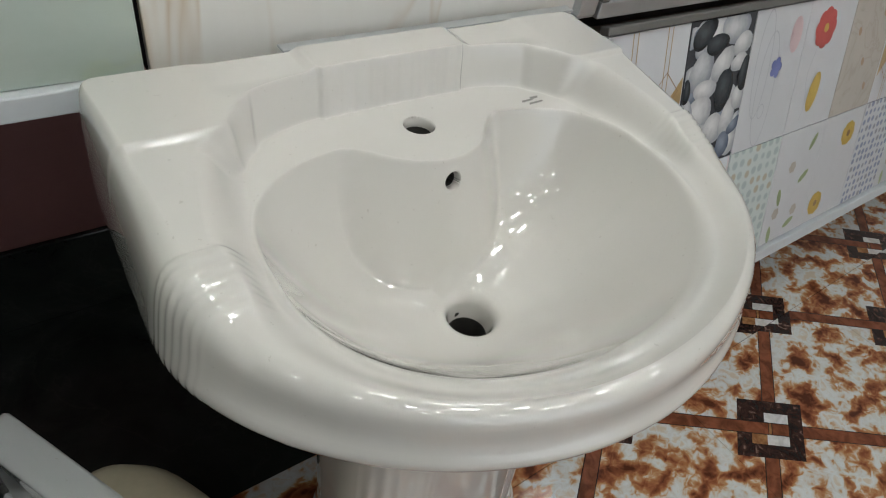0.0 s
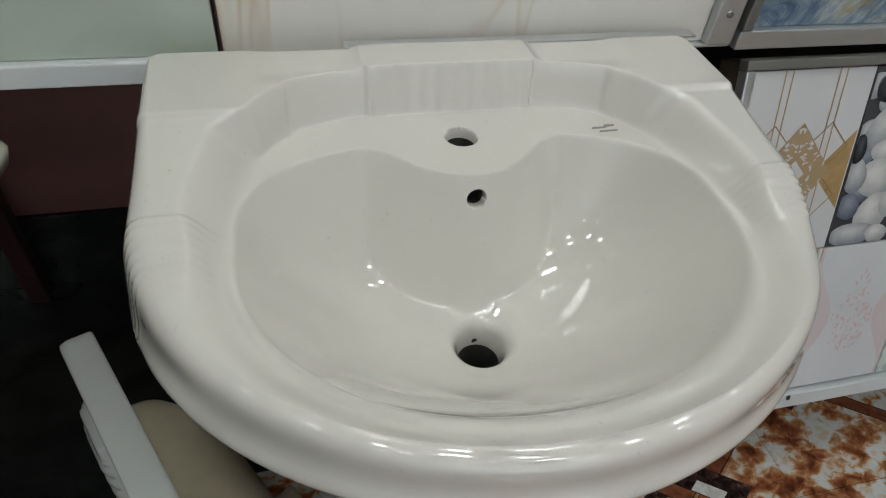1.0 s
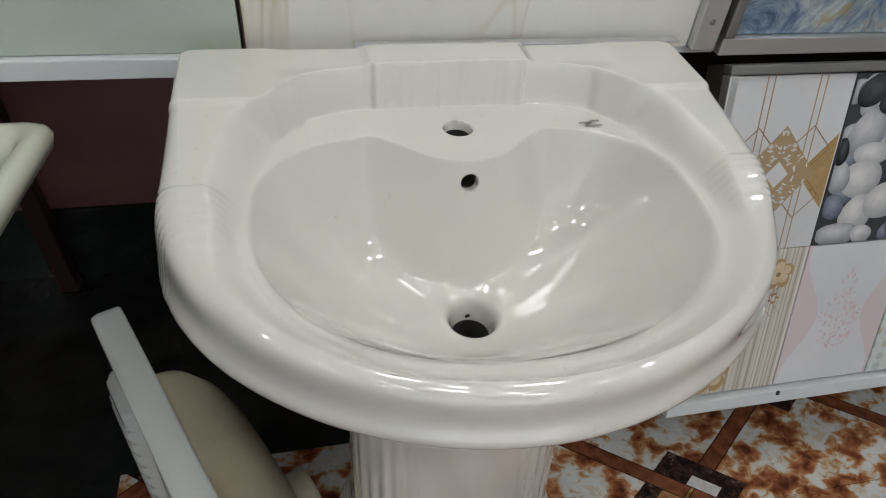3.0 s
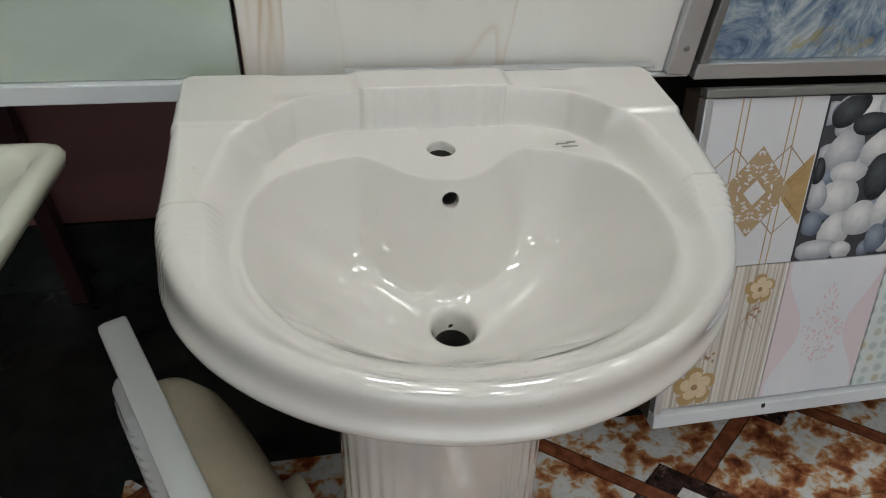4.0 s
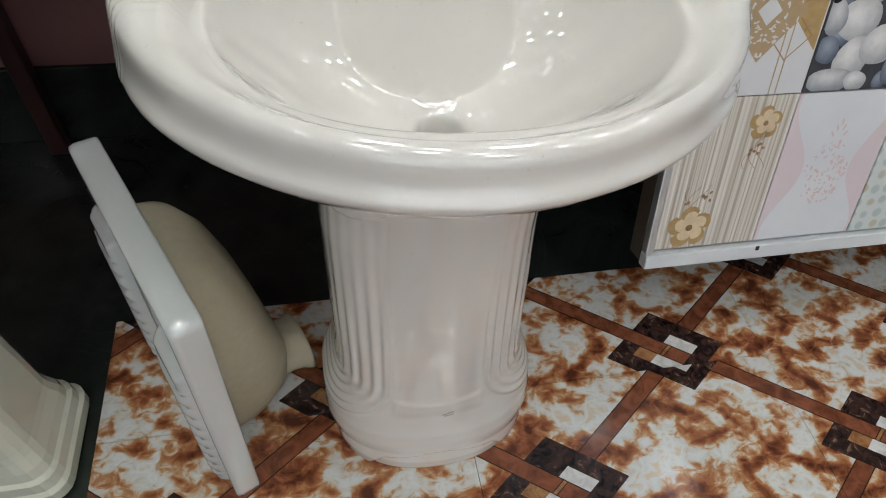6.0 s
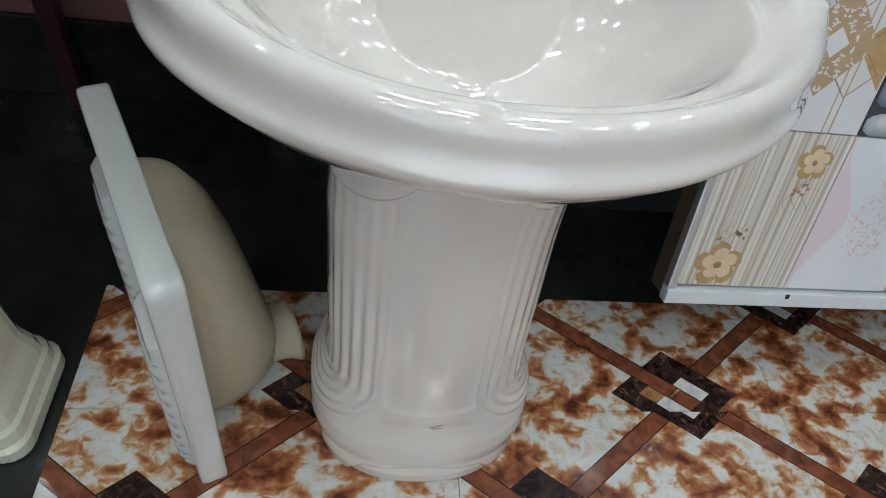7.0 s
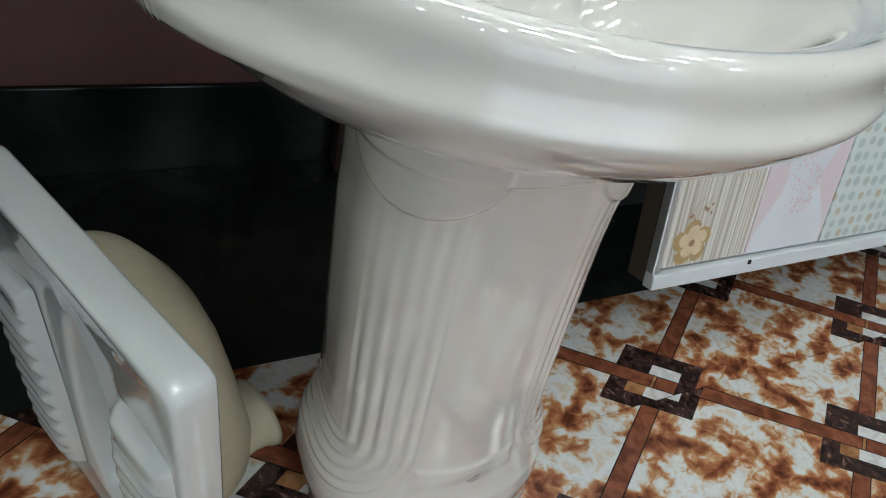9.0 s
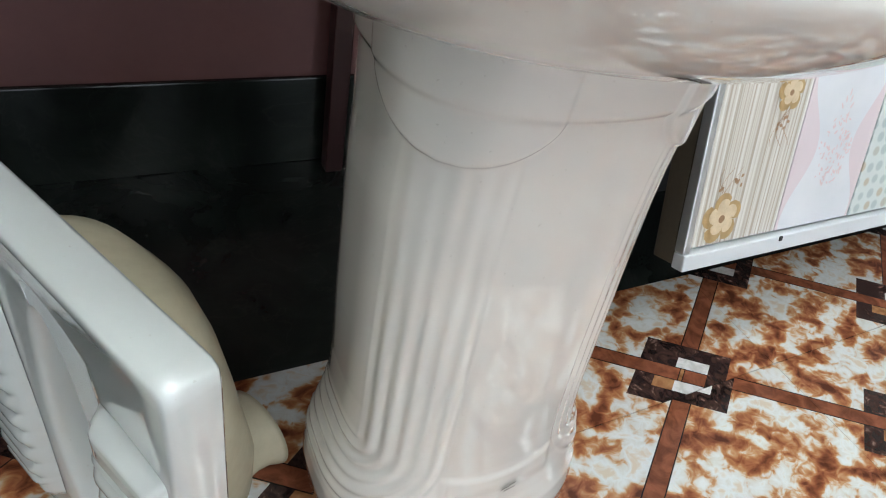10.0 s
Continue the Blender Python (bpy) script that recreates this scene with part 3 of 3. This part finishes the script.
def second_basin():
    base = thing("wash_basin", "cream ceramic wash basin with a square rim beside a leaning pan", "wash basin")
    x0, x1, y0, y1, zt = -1.00, -0.437, -0.43, 0.034, 0.754
    rows = []
    def ring(inset, z, rad, fall=0.0):
        p = rounded_rect(x0 + inset + fall, x1 - inset - fall, y0 + inset + fall, y1 - inset, rad)
        p[:, 0] += 0.075 * (p[:, 1] - y1) * (p[:, 0] > -0.7)
        rows.append(np.column_stack([p, np.full(len(p), z)]))
    ring(0.20, 0.60, 0.06)
    ring(0.150, 0.605, 0.07); ring(0.105, 0.63, 0.07); ring(0.072, 0.69, 0.06); ring(0.058, 0.733, 0.05); ring(0.050, 0.742, 0.045)
    ring(0.030, 0.744, 0.035); ring(0.026, 0.748, 0.033); ring(0.020, 0.755, 0.03); ring(0.010, zt, 0.026); ring(0.003, zt - 0.004, 0.024); ring(0.0, zt - 0.011, 0.022)
    ring(0.002, zt - 0.024, 0.022); ring(0.014, zt - 0.032, 0.022); ring(0.045, 0.695, 0.025, 0.01); ring(0.06, 0.66, 0.03, 0.05); ring(0.07, 0.62, 0.03, 0.08); ring(0.08, 0.575, 0.04, 0.12)
    me = grid_mesh("bowl", rows, cap_first=True)
    part("bowl", normals_out(me), M_SINK_B, base)
    rows = []
    for z, grow in ((0.0, 0.022), (0.006, 0.024), (0.030, 0.024), (0.036, 0.018), (0.060, 0.016), (0.066, 0.010), (0.090, 0.008), (0.115, 0.002), (0.13, 0.0), (0.33, -0.006), (0.575, -0.006)):
        p = rounded_rect(-0.86 - grow, -0.600 + grow, -0.300 - grow, -0.145 + grow, 0.035, 5)
        rows.append(np.column_stack([p, np.full(len(p), z)]))
    me = grid_mesh("pedestal", rows, cap_first=True, smooth=False)
    part("pedestal", normals_out(me), M_SINK_B, base, "square cream pedestal with a stepped foot")
    return base


second_basin()


# ---- squat pan leaning on its end ----
def squat_pan():
    base_v = Vector((-0.311, -0.362, 0.0))
    along = Vector((-0.160, 0.322, 0)).normalized()
    out = Vector((along.y * -1, along.x, 0))       # the face looks away from the basin
    up = Vector((0.004, 0.022, 0.49)).normalized()
    m = Matrix.Identity(4)
    for i, v in enumerate((along, up, out)):
        for k in range(3):
            m[k][i] = v[k]
    m.translation = base_v
    pan = thing("squat_pan", "white ceramic squat pan stood on end, dusty behind", "squat toilet", m)
    W, L, T = 0.370, 0.492, 0.034
    # plate with a keyhole opening, as rings from the opening to the edge and round the back
    n = 240
    a = np.arange(n) * 2 * math.pi / n
    cx, cy = W / 2, 0.235
    def plan(f):
        if f < 0:
            return cx + (1 + f) * 0.052 * np.cos(a) * (1 - 0.25 * np.sin(a)), cy + (1 + f) * 0.185 * np.sin(a)
        hole_x, hole_y = 0.052 * np.cos(a) * (1 - 0.25 * np.sin(a)), 0.185 * np.sin(a)
        k = np.maximum(np.abs(np.cos(a)) / (W / 2), np.where(np.sin(a) > 0, np.sin(a) / (L - cy), -np.sin(a) / cy))
        ox, oy = np.cos(a) / k, np.sin(a) / k
        # round corners a little
        r = 1 / ((np.abs(np.cos(a)) / (W / 2)) ** 44 + (np.abs(np.sin(a)) / np.where(np.sin(a) > 0, L - cy, cy)) ** 44) ** (1 / 44)
        ox, oy = r * np.cos(a), r * np.sin(a)
        return cx + hole_x * (1 - f) + ox * f, cy + hole_y * (1 - f) + oy * f
    rows = []
    for f, z in ((-0.55, -0.10), (-0.35, -0.095), (-0.16, -0.05), (-0.04, -0.012), (0.0, -0.004), (0.03, 0.0), (0.35, 0.0), (0.80, 0.004), (0.955, 0.006), (0.985, 0.004), (1.0, -0.004), (1.0, -T + 0.003), (0.985, -T), (0.5, -T), (0.2, -T)):
        x, y = plan(f)
        rows.append(np.column_stack([x, y, np.full(n, z)]))
    part("plate", normals_out(grid_mesh("plate", rows, cap_first=True)), M_PAN, pan)
    # foot rests
    for x0, x1 in ((0.012, 0.104), (W - 0.104, W - 0.012)):
        nx, ny = 20, 150
        rest_rows = []
        for j in range(ny):
            v = j / (ny - 1)
            yy = 0.055 + v * 0.33
            u = np.linspace(0, 1, nx)
            edge = np.minimum(np.minimum(u, 1 - u) * 9, min(v, 1 - v) * 26)
            lift = 0.016 * np.clip(edge, 0, 1) ** 0.6
            rib = 0.0065 * abs(math.sin((v - 0.04) * math.pi * 11)) if 0.10 < v < 0.88 else 0.002
            z = 0.001 + lift + rib * np.clip(edge - 0.6, 0, 1)
            wob = 0.006 * math.sin(v * math.pi)
            rest_rows.append(np.column_stack([x0 - wob + (x1 - x0 + 2 * wob) * u, np.full(nx, yy), z]))
        me = grid_mesh("foot_rest", rest_rows, close_u=False)
        part("foot_rest", me, M_PAN, pan, "ribbed white foot rest")
    # bowl shell and trap behind the plate
    rows = []
    ns = 40
    b = np.arange(ns) * 2 * math.pi / ns
    for y, depth, half in ((0.448, 0.004, 0.060), (0.446, 0.030, 0.075), (0.435, 0.058, 0.086), (0.405, 0.078, 0.095), (0.35, 0.096, 0.100), (0.28, 0.112, 0.102), (0.20, 0.128, 0.102),
                           (0.13, 0.142, 0.100), (0.07, 0.142, 0.094), (0.035, 0.12, 0.085), (0.018, 0.08, 0.07), (0.016, 0.03, 0.06)):
        cosb, sinb = np.cos(b), np.sin(b)
        zz = -T + 0.004 - depth * np.clip(sinb, 0, 1) ** 0.8
        rows.append(np.column_stack([cx + half * np.sign(cosb) * np.abs(cosb) ** 0.8, np.full(ns, y), zz]))
    part("shell", normals_out(grid_mesh("shell", rows, cap_first=True, cap_last=True)), M_PANBACK, pan, "rounded dusty underside of the bowl")
    rows = []
    for d, r in ((0.115, 0.062), (0.145, 0.056), (0.168, 0.051), (0.186, 0.052), (0.198, 0.057), (0.205, 0.059), (0.205, 0.046), (0.16, 0.044)):
        rows.append(np.column_stack([cx + r * np.cos(b), 0.084 + 0.92 * r * np.sin(b) - (d - 0.13) * 0.30, np.full(ns, -d - 0.004)]))
    part("outlet", normals_out(grid_mesh("outlet", rows, cap_first=True, cap_last=True)), M_PANBACK, pan, "flared trap outlet")
    return pan


squat_pan()


# ---- tile displays ----
def rack_leg(x, y):
    ob = part("rack_leg", box((x - 0.020, y - 0.018, -0.004), (x + 0.020, y + 0.018, 0.85), 0.003), M_LEG)
    return tagged(ob, "maroon painted square steel leg of a tile rack", "rack leg", "rack legs")


rack_leg(0.108, 0.55)
rack_leg(-0.752, 0.55)


def upper_panel(name, x0, x1, z0, material, label, bar, bottom, right=0.0, left=0.0):
    """A large tile held in a metal channel."""
    z1 = 2.88
    panel = thing("display_panel", label, "tile display", None, "wall tile displays")
    part("backing", box((x0, 0.040, z0), (x1, 0.060, z1), 0.001), M_BLACK, panel)
    part("tile", box((x0 + left, 0.028, z0 + bottom), (x1 - right, 0.0395, z1), 0.0015), material, panel)
    part("bottom_rail", box((x0, 0.018, z0), (x1, 0.0395, z0 + bottom - 0.0005), 0.002), bar, panel)
    if right:
        part("side_rail", box((x1 - right + 0.0005, 0.016, z0 + bottom), (x1, 0.0395, z1), 0.002), M_ALU, panel)
    if left:
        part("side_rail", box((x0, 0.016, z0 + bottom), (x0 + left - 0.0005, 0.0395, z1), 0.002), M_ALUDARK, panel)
    return panel


upper_panel("a", -1.6, -0.2225, 0.805, M_GREEN, "pale green marble tile in a white metal channel", M_WHITEBAR, 0.024)
def screw(x, y, z, parent):
    bm = bmesh.new()
    bmesh.ops.create_cone(bm, segments=14, radius1=0.0042, radius2=0.0030, depth=0.003, cap_ends=True, matrix=pose(x, y, z, 90))
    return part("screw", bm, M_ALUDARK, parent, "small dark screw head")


MID = upper_panel("b", -0.2175, 0.362, 0.821, M_ONYX, "white onyx tile with gold veins in an aluminium frame", M_ALU, 0.004, right=0.034)
upper_panel("c", 0.372, 1.6, 0.816, M_BLUE, "blue and gold marble tile in an aluminium frame", M_ALU, 0.024, left=0.014)
for k in range(4):
    screw(0.345, 0.0146, 0.862 + 0.48 * k, MID)
part("ledge", box((-0.10, 0.002, 0.8415), (0.30, 0.0175, 0.8445), 0.0008), M_ALU, MID, "thin aluminium lip")


# leaning display: x along, z up its face, y into it
DISP = Matrix.Translation((0.391, -0.163, 0.258)) @ pose(0, 0, 0, -math.degrees(math.atan2(0.17, 0.532)))
TW, TH, U0, V0 = 0.1885, 0.2655, 0.016, 0.030


def flat(pts, y=-0.0006):
    bm = bmesh.new()
    bm.faces.new([bm.verts.new((x, y, z)) for x, z in pts])
    return bm


def add_ngon(bm, pts, y=-0.0006):
    bm.faces.new([bm.verts.new((x, y, z)) for x, z in pts])


def ring_strip(bm, pts, w, y=-0.0006, closed=True):
    """A printed line of width w along pts."""
    n = len(pts)
    for i in range(n if closed else n - 1):
        a, b = Vector(pts[i]), Vector(pts[(i + 1) % n])
        d = (b - a).normalized() * w / 2
        e = Vector((-d.y, d.x))
        add_ngon(bm, [a - d + e, b + d + e, b + d - e, a - d - e], y)


def petal_flower(bm, cx, cz, r, petals, y=-0.0006, spin=0.0):
    for k in range(petals):
        a = spin + 2 * math.pi * k / petals
        pts = []
        for t in range(12):
            b = 2 * math.pi * t / 12
            px, pz = r * 0.52 + r * 0.5 * math.cos(b), r * 0.42 * math.sin(b) * (1.1 if math.cos(b) > 0 else 0.7)
            pts.append((cx + px * math.cos(a) - pz * math.sin(a), cz + px * math.sin(a) + pz * math.cos(a)))
        add_ngon(bm, pts, y - 0.00005 * k)


def oval(cx, cz, rx, rz, n=20, tilt=0.0):
    return [(cx + rx * math.cos(2 * math.pi * k / n) * math.cos(tilt) - rz * math.sin(2 * math.pi * k / n) * math.sin(tilt),
             cz + rx * math.cos(2 * math.pi * k / n) * math.sin(tilt) + rz * math.sin(2 * math.pi * k / n) * math.cos(tilt)) for k in range(n)]


def motif_ornament(tile):
    bm = bmesh.new()
    for x in (-0.047, -0.036, 0.036, 0.047):
        ring_strip(bm, [(x, -0.13), (x, 0.13)], 0.0022, closed=False)
    part("stripe_print", bm, M_GOLD, tile)
    dz = -0.010
    part("corner_print", flat([(0.035, dz), (0.09, dz + 0.058), (0.09, dz - 0.058)], -0.0007), M_CARAMEL, tile)
    part("corner_print", flat([(-0.035, dz), (-0.09, dz - 0.058), (-0.09, dz + 0.058)], -0.0007), M_CARAMEL, tile)
    bm = bmesh.new()
    for x in (-0.045, 0.045):
        for z in (-0.036, 0.036):
            ring_strip(bm, [(x - 0.034, dz + z), (x, dz + z + 0.034), (x + 0.034, dz + z), (x, dz + z - 0.034)], 0.0016, -0.0009)
    part("diamond_line", bm, M_BROWN, tile)
    bm = bmesh.new()
    add_ngon(bm, [(-0.062, dz), (0, dz + 0.072), (0.062, dz), (0, dz - 0.072)], -0.0011)
    part("medallion", bm, M_GOLD, tile)
    rng = random.Random(4)
    bm = bmesh.new()
    for k in range(75):
        x, z = rng.uniform(0.001, 0.058), rng.uniform(0.001, 0.066)
        rx, rz, tilt = rng.uniform(0.0018, 0.0046), rng.uniform(0.0008, 0.0017), rng.uniform(0, 3)
        if x / 0.058 + z / 0.068 < 1 and x / 0.027 + z / 0.030 > 1:
            for sx in (-1, 1):
                for sz in (-1, 1):
                    add_ngon(bm, oval(sx * x, dz + sz * z, rx, rz, 8, sx * sz * tilt), -0.0014)
    add_ngon(bm, [(-0.019, dz), (0, dz + 0.020), (0.019, dz), (0, dz - 0.020)], -0.0014)
    part("filigree", bm, M_TILEWHITE, tile)


PALE_STONES = ((0.23, 0.32, 0.040, 0.029, 0.6), (0.56, 0.30, 0.035, 0.024, 0.6), (0.33, 0.45, 0.034, 0.018, 0.1), (0.29, 0.60, 0.036, 0.032, 0.3),
               (0.07, 0.58, 0.020, 0.026, 0.2), (0.34, 0.815, 0.032, 0.030, 0.4), (0.56, 0.745, 0.030, 0.032, 0.2), (0.78, 0.69, 0.023, 0.036, -0.3),
               (0.20, 0.94, 0.040, 0.020, 0.1), (0.45, 0.95, 0.020, 0.016, 0.0), (0.93, 0.89, 0.030, 0.020, 0.6), (0.38, 0.10, 0.040, 0.026, 0.3),
               (0.68, 0.07, 0.042, 0.028, -0.2), (0.84, 0.19, 0.027, 0.021, 0.4), (0.83, 0.31, 0.024, 0.017, 0.2), (0.93, 0.55, 0.024, 0.024, 0.0))
DARK_STONES = ((0.20, 0.08, 0.033, 0.022, 0.5, 2), (0.42, 0.16, 0.031, 0.018, 0.0, 2), (0.64, 0.48, 0.026, 0.039, 0.1, 2), (0.95, 0.40, 0.018, 0.030, 0.0, 2),
               (0.03, 0.43, 0.013, 0.020, 0.0, 2), (0.08, 0.76, 0.020, 0.022, 0.3, 3), (0.78, 0.885, 0.022, 0.024, -0.2, 3), (0.93, 0.76, 0.024, 0.012, 0.5, 3))


def motif_pebbles(tile):
    """A printed bed of pebbles: small grey ones behind, large pale ones over them, a few black and slate ones on top."""
    rng = random.Random(21)
    hx, hz = TW / 2 - 0.002, TH / 2 - 0.002
    stones = [(rng.random(), rng.random(), rng.uniform(0.012, 0.024), rng.uniform(0.010, 0.018), rng.uniform(-0.8, 0.8), 1 if rng.random() < 0.75 else 3) for _ in range(26)]
    stones += [row + (0 if k % 4 else 1,) for k, row in enumerate(PALE_STONES)] + list(DARK_STONES)
    for k, (u, v, rx, rz, tilt, kind) in enumerate(stones):
        ph = rng.uniform(0, 6)
        pts = []
        for i, (x, z) in enumerate(oval(0, 0, rx, rz, 22, tilt)):
            wob = 1 + 0.07 * math.sin(i * 4 * math.pi / 22 + ph) + 0.04 * math.sin(i * 6 * math.pi / 22 + ph * 2)
            pts.append((min(hx, max(-hx, (2 * u - 1) * hx + x * wob)), min(hz, max(-hz, (1 - 2 * v) * hz + z * wob))))
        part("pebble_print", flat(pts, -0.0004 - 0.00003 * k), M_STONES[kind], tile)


def motif_golden_flowers(tile):
    rng = random.Random(7)
    for (cx, cz, r) in ((0.048, 0.088, 0.028), (-0.038, -0.092, 0.040)):
        bm = bmesh.new()
        petal_flower(bm, cx, cz, r, 5, spin=0.4)
        part("flower_print", bm, M_CARAMEL, tile)
        bm = bmesh.new()
        petal_flower(bm, cx + 0.002, cz + 0.002, r * 0.72, 5, -0.0010, 0.4)
        part("flower_light", bm, M_CREAMP, tile)
        bm = bmesh.new()
        add_ngon(bm, oval(cx, cz, r * 0.16, r * 0.16, 10), -0.0016)
        for k in range(8):
            x, z = cx + rng.uniform(-0.5, 0.9) * r, cz + (-1.5 if cz > 0 else 1.4) * r * rng.uniform(0.8, 1.3)
            add_ngon(bm, oval(x, z, 0.0035, 0.0025, 8, rng.uniform(0, 3)), -0.0010)
        for k in range(3):
            x0, z0 = cx + (k - 1) * 0.008, cz
            sg = -1 if cz > 0 else 1
            ring_strip(bm, [(x0 + 0.014 * math.sin(t * 0.8 + k), z0 + sg * 0.011 * t) for t in range(2, 8)], 0.0009, closed=False)
        part("scroll_print", bm, M_BROWN, tile)


def motif_damask(tile):
    rng = random.Random(11)
    bm = bmesh.new()
    for k in range(130):
        a, r = rng.uniform(0, 2 * math.pi), rng.uniform(0, 1) ** 0.6
        x, z = 0.040 * r * math.cos(a), -0.01 + 0.060 * r * math.sin(a)
        if r > 0.35 or k % 3 == 0:
            add_ngon(bm, oval(x, z, rng.uniform(0.0018, 0.0048), rng.uniform(0.0010, 0.0020), 8, rng.uniform(0, 3)), -0.0006 - 0.000004 * k)
    for k in range(5):
        add_ngon(bm, oval((k - 2) * 0.006, 0.062 + 0.010 * (2 - abs(k - 2)), 0.0016, 0.006, 8, (k - 2) * -0.3), -0.0012)
    part("damask_print", bm, M_PINKP, tile, "faded pink damask print")


def motif_drops(tile):
    bm = bmesh.new()
    for cx, cz, rx, rz in ((-0.045, 0.03, 0.024, 0.10), (-0.02, -0.02, 0.03, 0.11), (-0.02, -0.06, 0.010, 0.014)):
        ring_strip(bm, oval(cx, cz, rx, rz, 28), 0.0018)
    part("oval_line", bm, M_GREYP, tile)
    part("drop_print", flat(oval(0.055, 0.075, 0.020, 0.034)), M_PINKP, tile)
    bm = bmesh.new()
    petal_flower(bm, 0.005, 0.020, 0.020, 5)
    part("flower_print", bm, M_BLUEP, tile)


def motif_red_flower(tile):
    bm = bmesh.new()
    petal_flower(bm, -0.02, 0.075, 0.040, 8)
    part("flower_print", bm, M_RED, tile)
    part("flower_eye", flat(oval(-0.02, 0.075, 0.009, 0.009), -0.0014), M_YELLOW, tile)
    part("leaf_print", flat(oval(-0.01, -0.055, 0.020, 0.042, 16, -0.2)), M_YELLOW, tile)
    bm = bmesh.new()
    ring_strip(bm, [(-0.045 + 0.008 * math.sin(t), -0.11 + t * 0.02) for t in range(9)], 0.0016, closed=False)
    part("stem_line", bm, M_GREYP, tile)


def motif_leaves(tile):
    for cx, cz, t in ((0.05, 0.09, -0.6), (0.04, 0.01, -1.0), (-0.05, -0.02, 0.2), (0.02, -0.10, -1.2), (-0.06, -0.11, 0.1)):
        part("leaf_print", flat(oval(cx, cz, 0.008, 0.022, 14, t)), M_LEAF, tile)
    for cx, cz in ((-0.02, 0.045), (0.03, -0.07), (-0.05, -0.06)):
        bm = bmesh.new()
        petal_flower(bm, cx, cz, 0.014, 6)
        part("flower_print", bm, M_BEIGE, tile)


def motif_sunflowers(tile):
    for cx, cz in ((0.03, 0.075), (-0.05, -0.085)):
        bm = bmesh.new()
        petal_flower(bm, cx, cz, 0.030, 9)
        part("flower_print", bm, M_YELLOW, tile)
        part("flower_eye", flat(oval(cx, cz, 0.008, 0.008), -0.0014), M_BROWN, tile)


def motif_spots(tile):
    for cx, cz in ((-0.05, 0.05), (0.0, -0.02), (0.05, 0.08), (0.04, -0.08)):
        part("spot_print", flat(oval(cx, cz, 0.006, 0.010, 12, 0.4)), M_BROWN, tile)


def leaning_display():
    cols = 9
    width, height = U0 + cols * TW + 0.016, V0 + 2 * TH + 0.014
    disp = thing("leaning_display", "leaning aluminium-framed board of patterned wall tiles", "tile display", DISP)
    part("backing", box((0.001, 0.0125, 0.004), (width - 0.004, 0.050, height - 0.006), 0.002), M_BOARD, disp)
    part("bottom_rail", box((0, -0.010, 0), (width, 0.0115, V0 - 0.004), 0.002), M_WHITEBAR, disp)
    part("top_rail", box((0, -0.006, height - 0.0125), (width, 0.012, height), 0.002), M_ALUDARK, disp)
    part("side_rail", box((0, -0.006, V0 - 0.0035), (U0 - 0.002, 0.0115, height - 0.013), 0.002), M_ALU, disp)
    part("side_rail", box((width - 0.014, -0.006, V0 - 0.0035), (width, 0.0115, height - 0.013), 0.002), M_ALU, disp)
    upper = ((M_TILEWHITE, motif_ornament), (M_PEBBLE, motif_pebbles), (M_TILEWHITE, motif_drops), (M_TILEWHITE, motif_red_flower), (M_BEIGE, motif_spots))
    lower = ((M_STRIPE, motif_golden_flowers), (M_DAMASK, motif_damask), (M_ROSETTE, None), (M_TILEWHITE, motif_leaves), (M_TILEWHITE, motif_sunflowers), (M_BLUEDOT, None))
    rng = random.Random(2)
    for row, kinds in ((0, lower), (1, upper)):
        for c in range(cols):
            material, motif = kinds[c % len(kinds)] if c < 6 else ((M_BEIGE, motif_spots) if row else (M_TILEWHITE, motif_leaves))
            tile = part("tile", box((-TW / 2 + 0.0009, 0, -TH / 2 + 0.0009), (TW / 2 - 0.0009, 0.0095, TH / 2 - 0.0009), 0.0008), material, disp)
            tile.matrix_basis = pose(U0 + (c + 0.5) * TW, rng.uniform(0, 0.0012), V0 + (row + 0.5) * TH)
            if motif:
                motif(tile)
    part("clip", box((0.206, -0.0125, 0.018), (0.212, -0.0100, 0.026), 0.0005), M_BLACK, disp, "small black plastic clip")
    # struts that hold the board off the floor
    for x in (0.10, width - 0.10):
        strut = part("strut", box((x - 0.012, 0.050, -0.03), (x + 0.012, 0.070, height - 0.02), 0.002), M_LEG, disp)
    return disp


leaning_display()

# made-up black sheet, only there to darken the gap behind the display
tagged(part("dark_gap_sheet", box((0.42, 0.30, -0.004), (2.3, 0.318, 0.80), 0.002), M_BLACK), "black sheet added to darken the gap behind the leaning tile display", "board")

# ---- patterned floor tiles ----
FLOOR = thing("floor", "glossy floor tiles printed with rust marble and woven bands", "floor", kind="structure")
X_LINES = [EDGE_X + PX * k for k in range(0, 7)]
Y_LINES = [EDGE_Y, -0.231, -0.691, -1.151, -1.611, -2.071, -2.531, -2.991, -3.451, -3.911]
for i in range(len(X_LINES) - 1):
    for j in range(len(Y_LINES) - 1):
        tile = part("tile", box((X_LINES[i] + 0.0006, Y_LINES[j + 1] + 0.0006, -0.0035), (X_LINES[i + 1] - 0.0006, Y_LINES[j] - 0.0006, 0.0), 0.0005, 1), M_FLOOR, FLOOR)
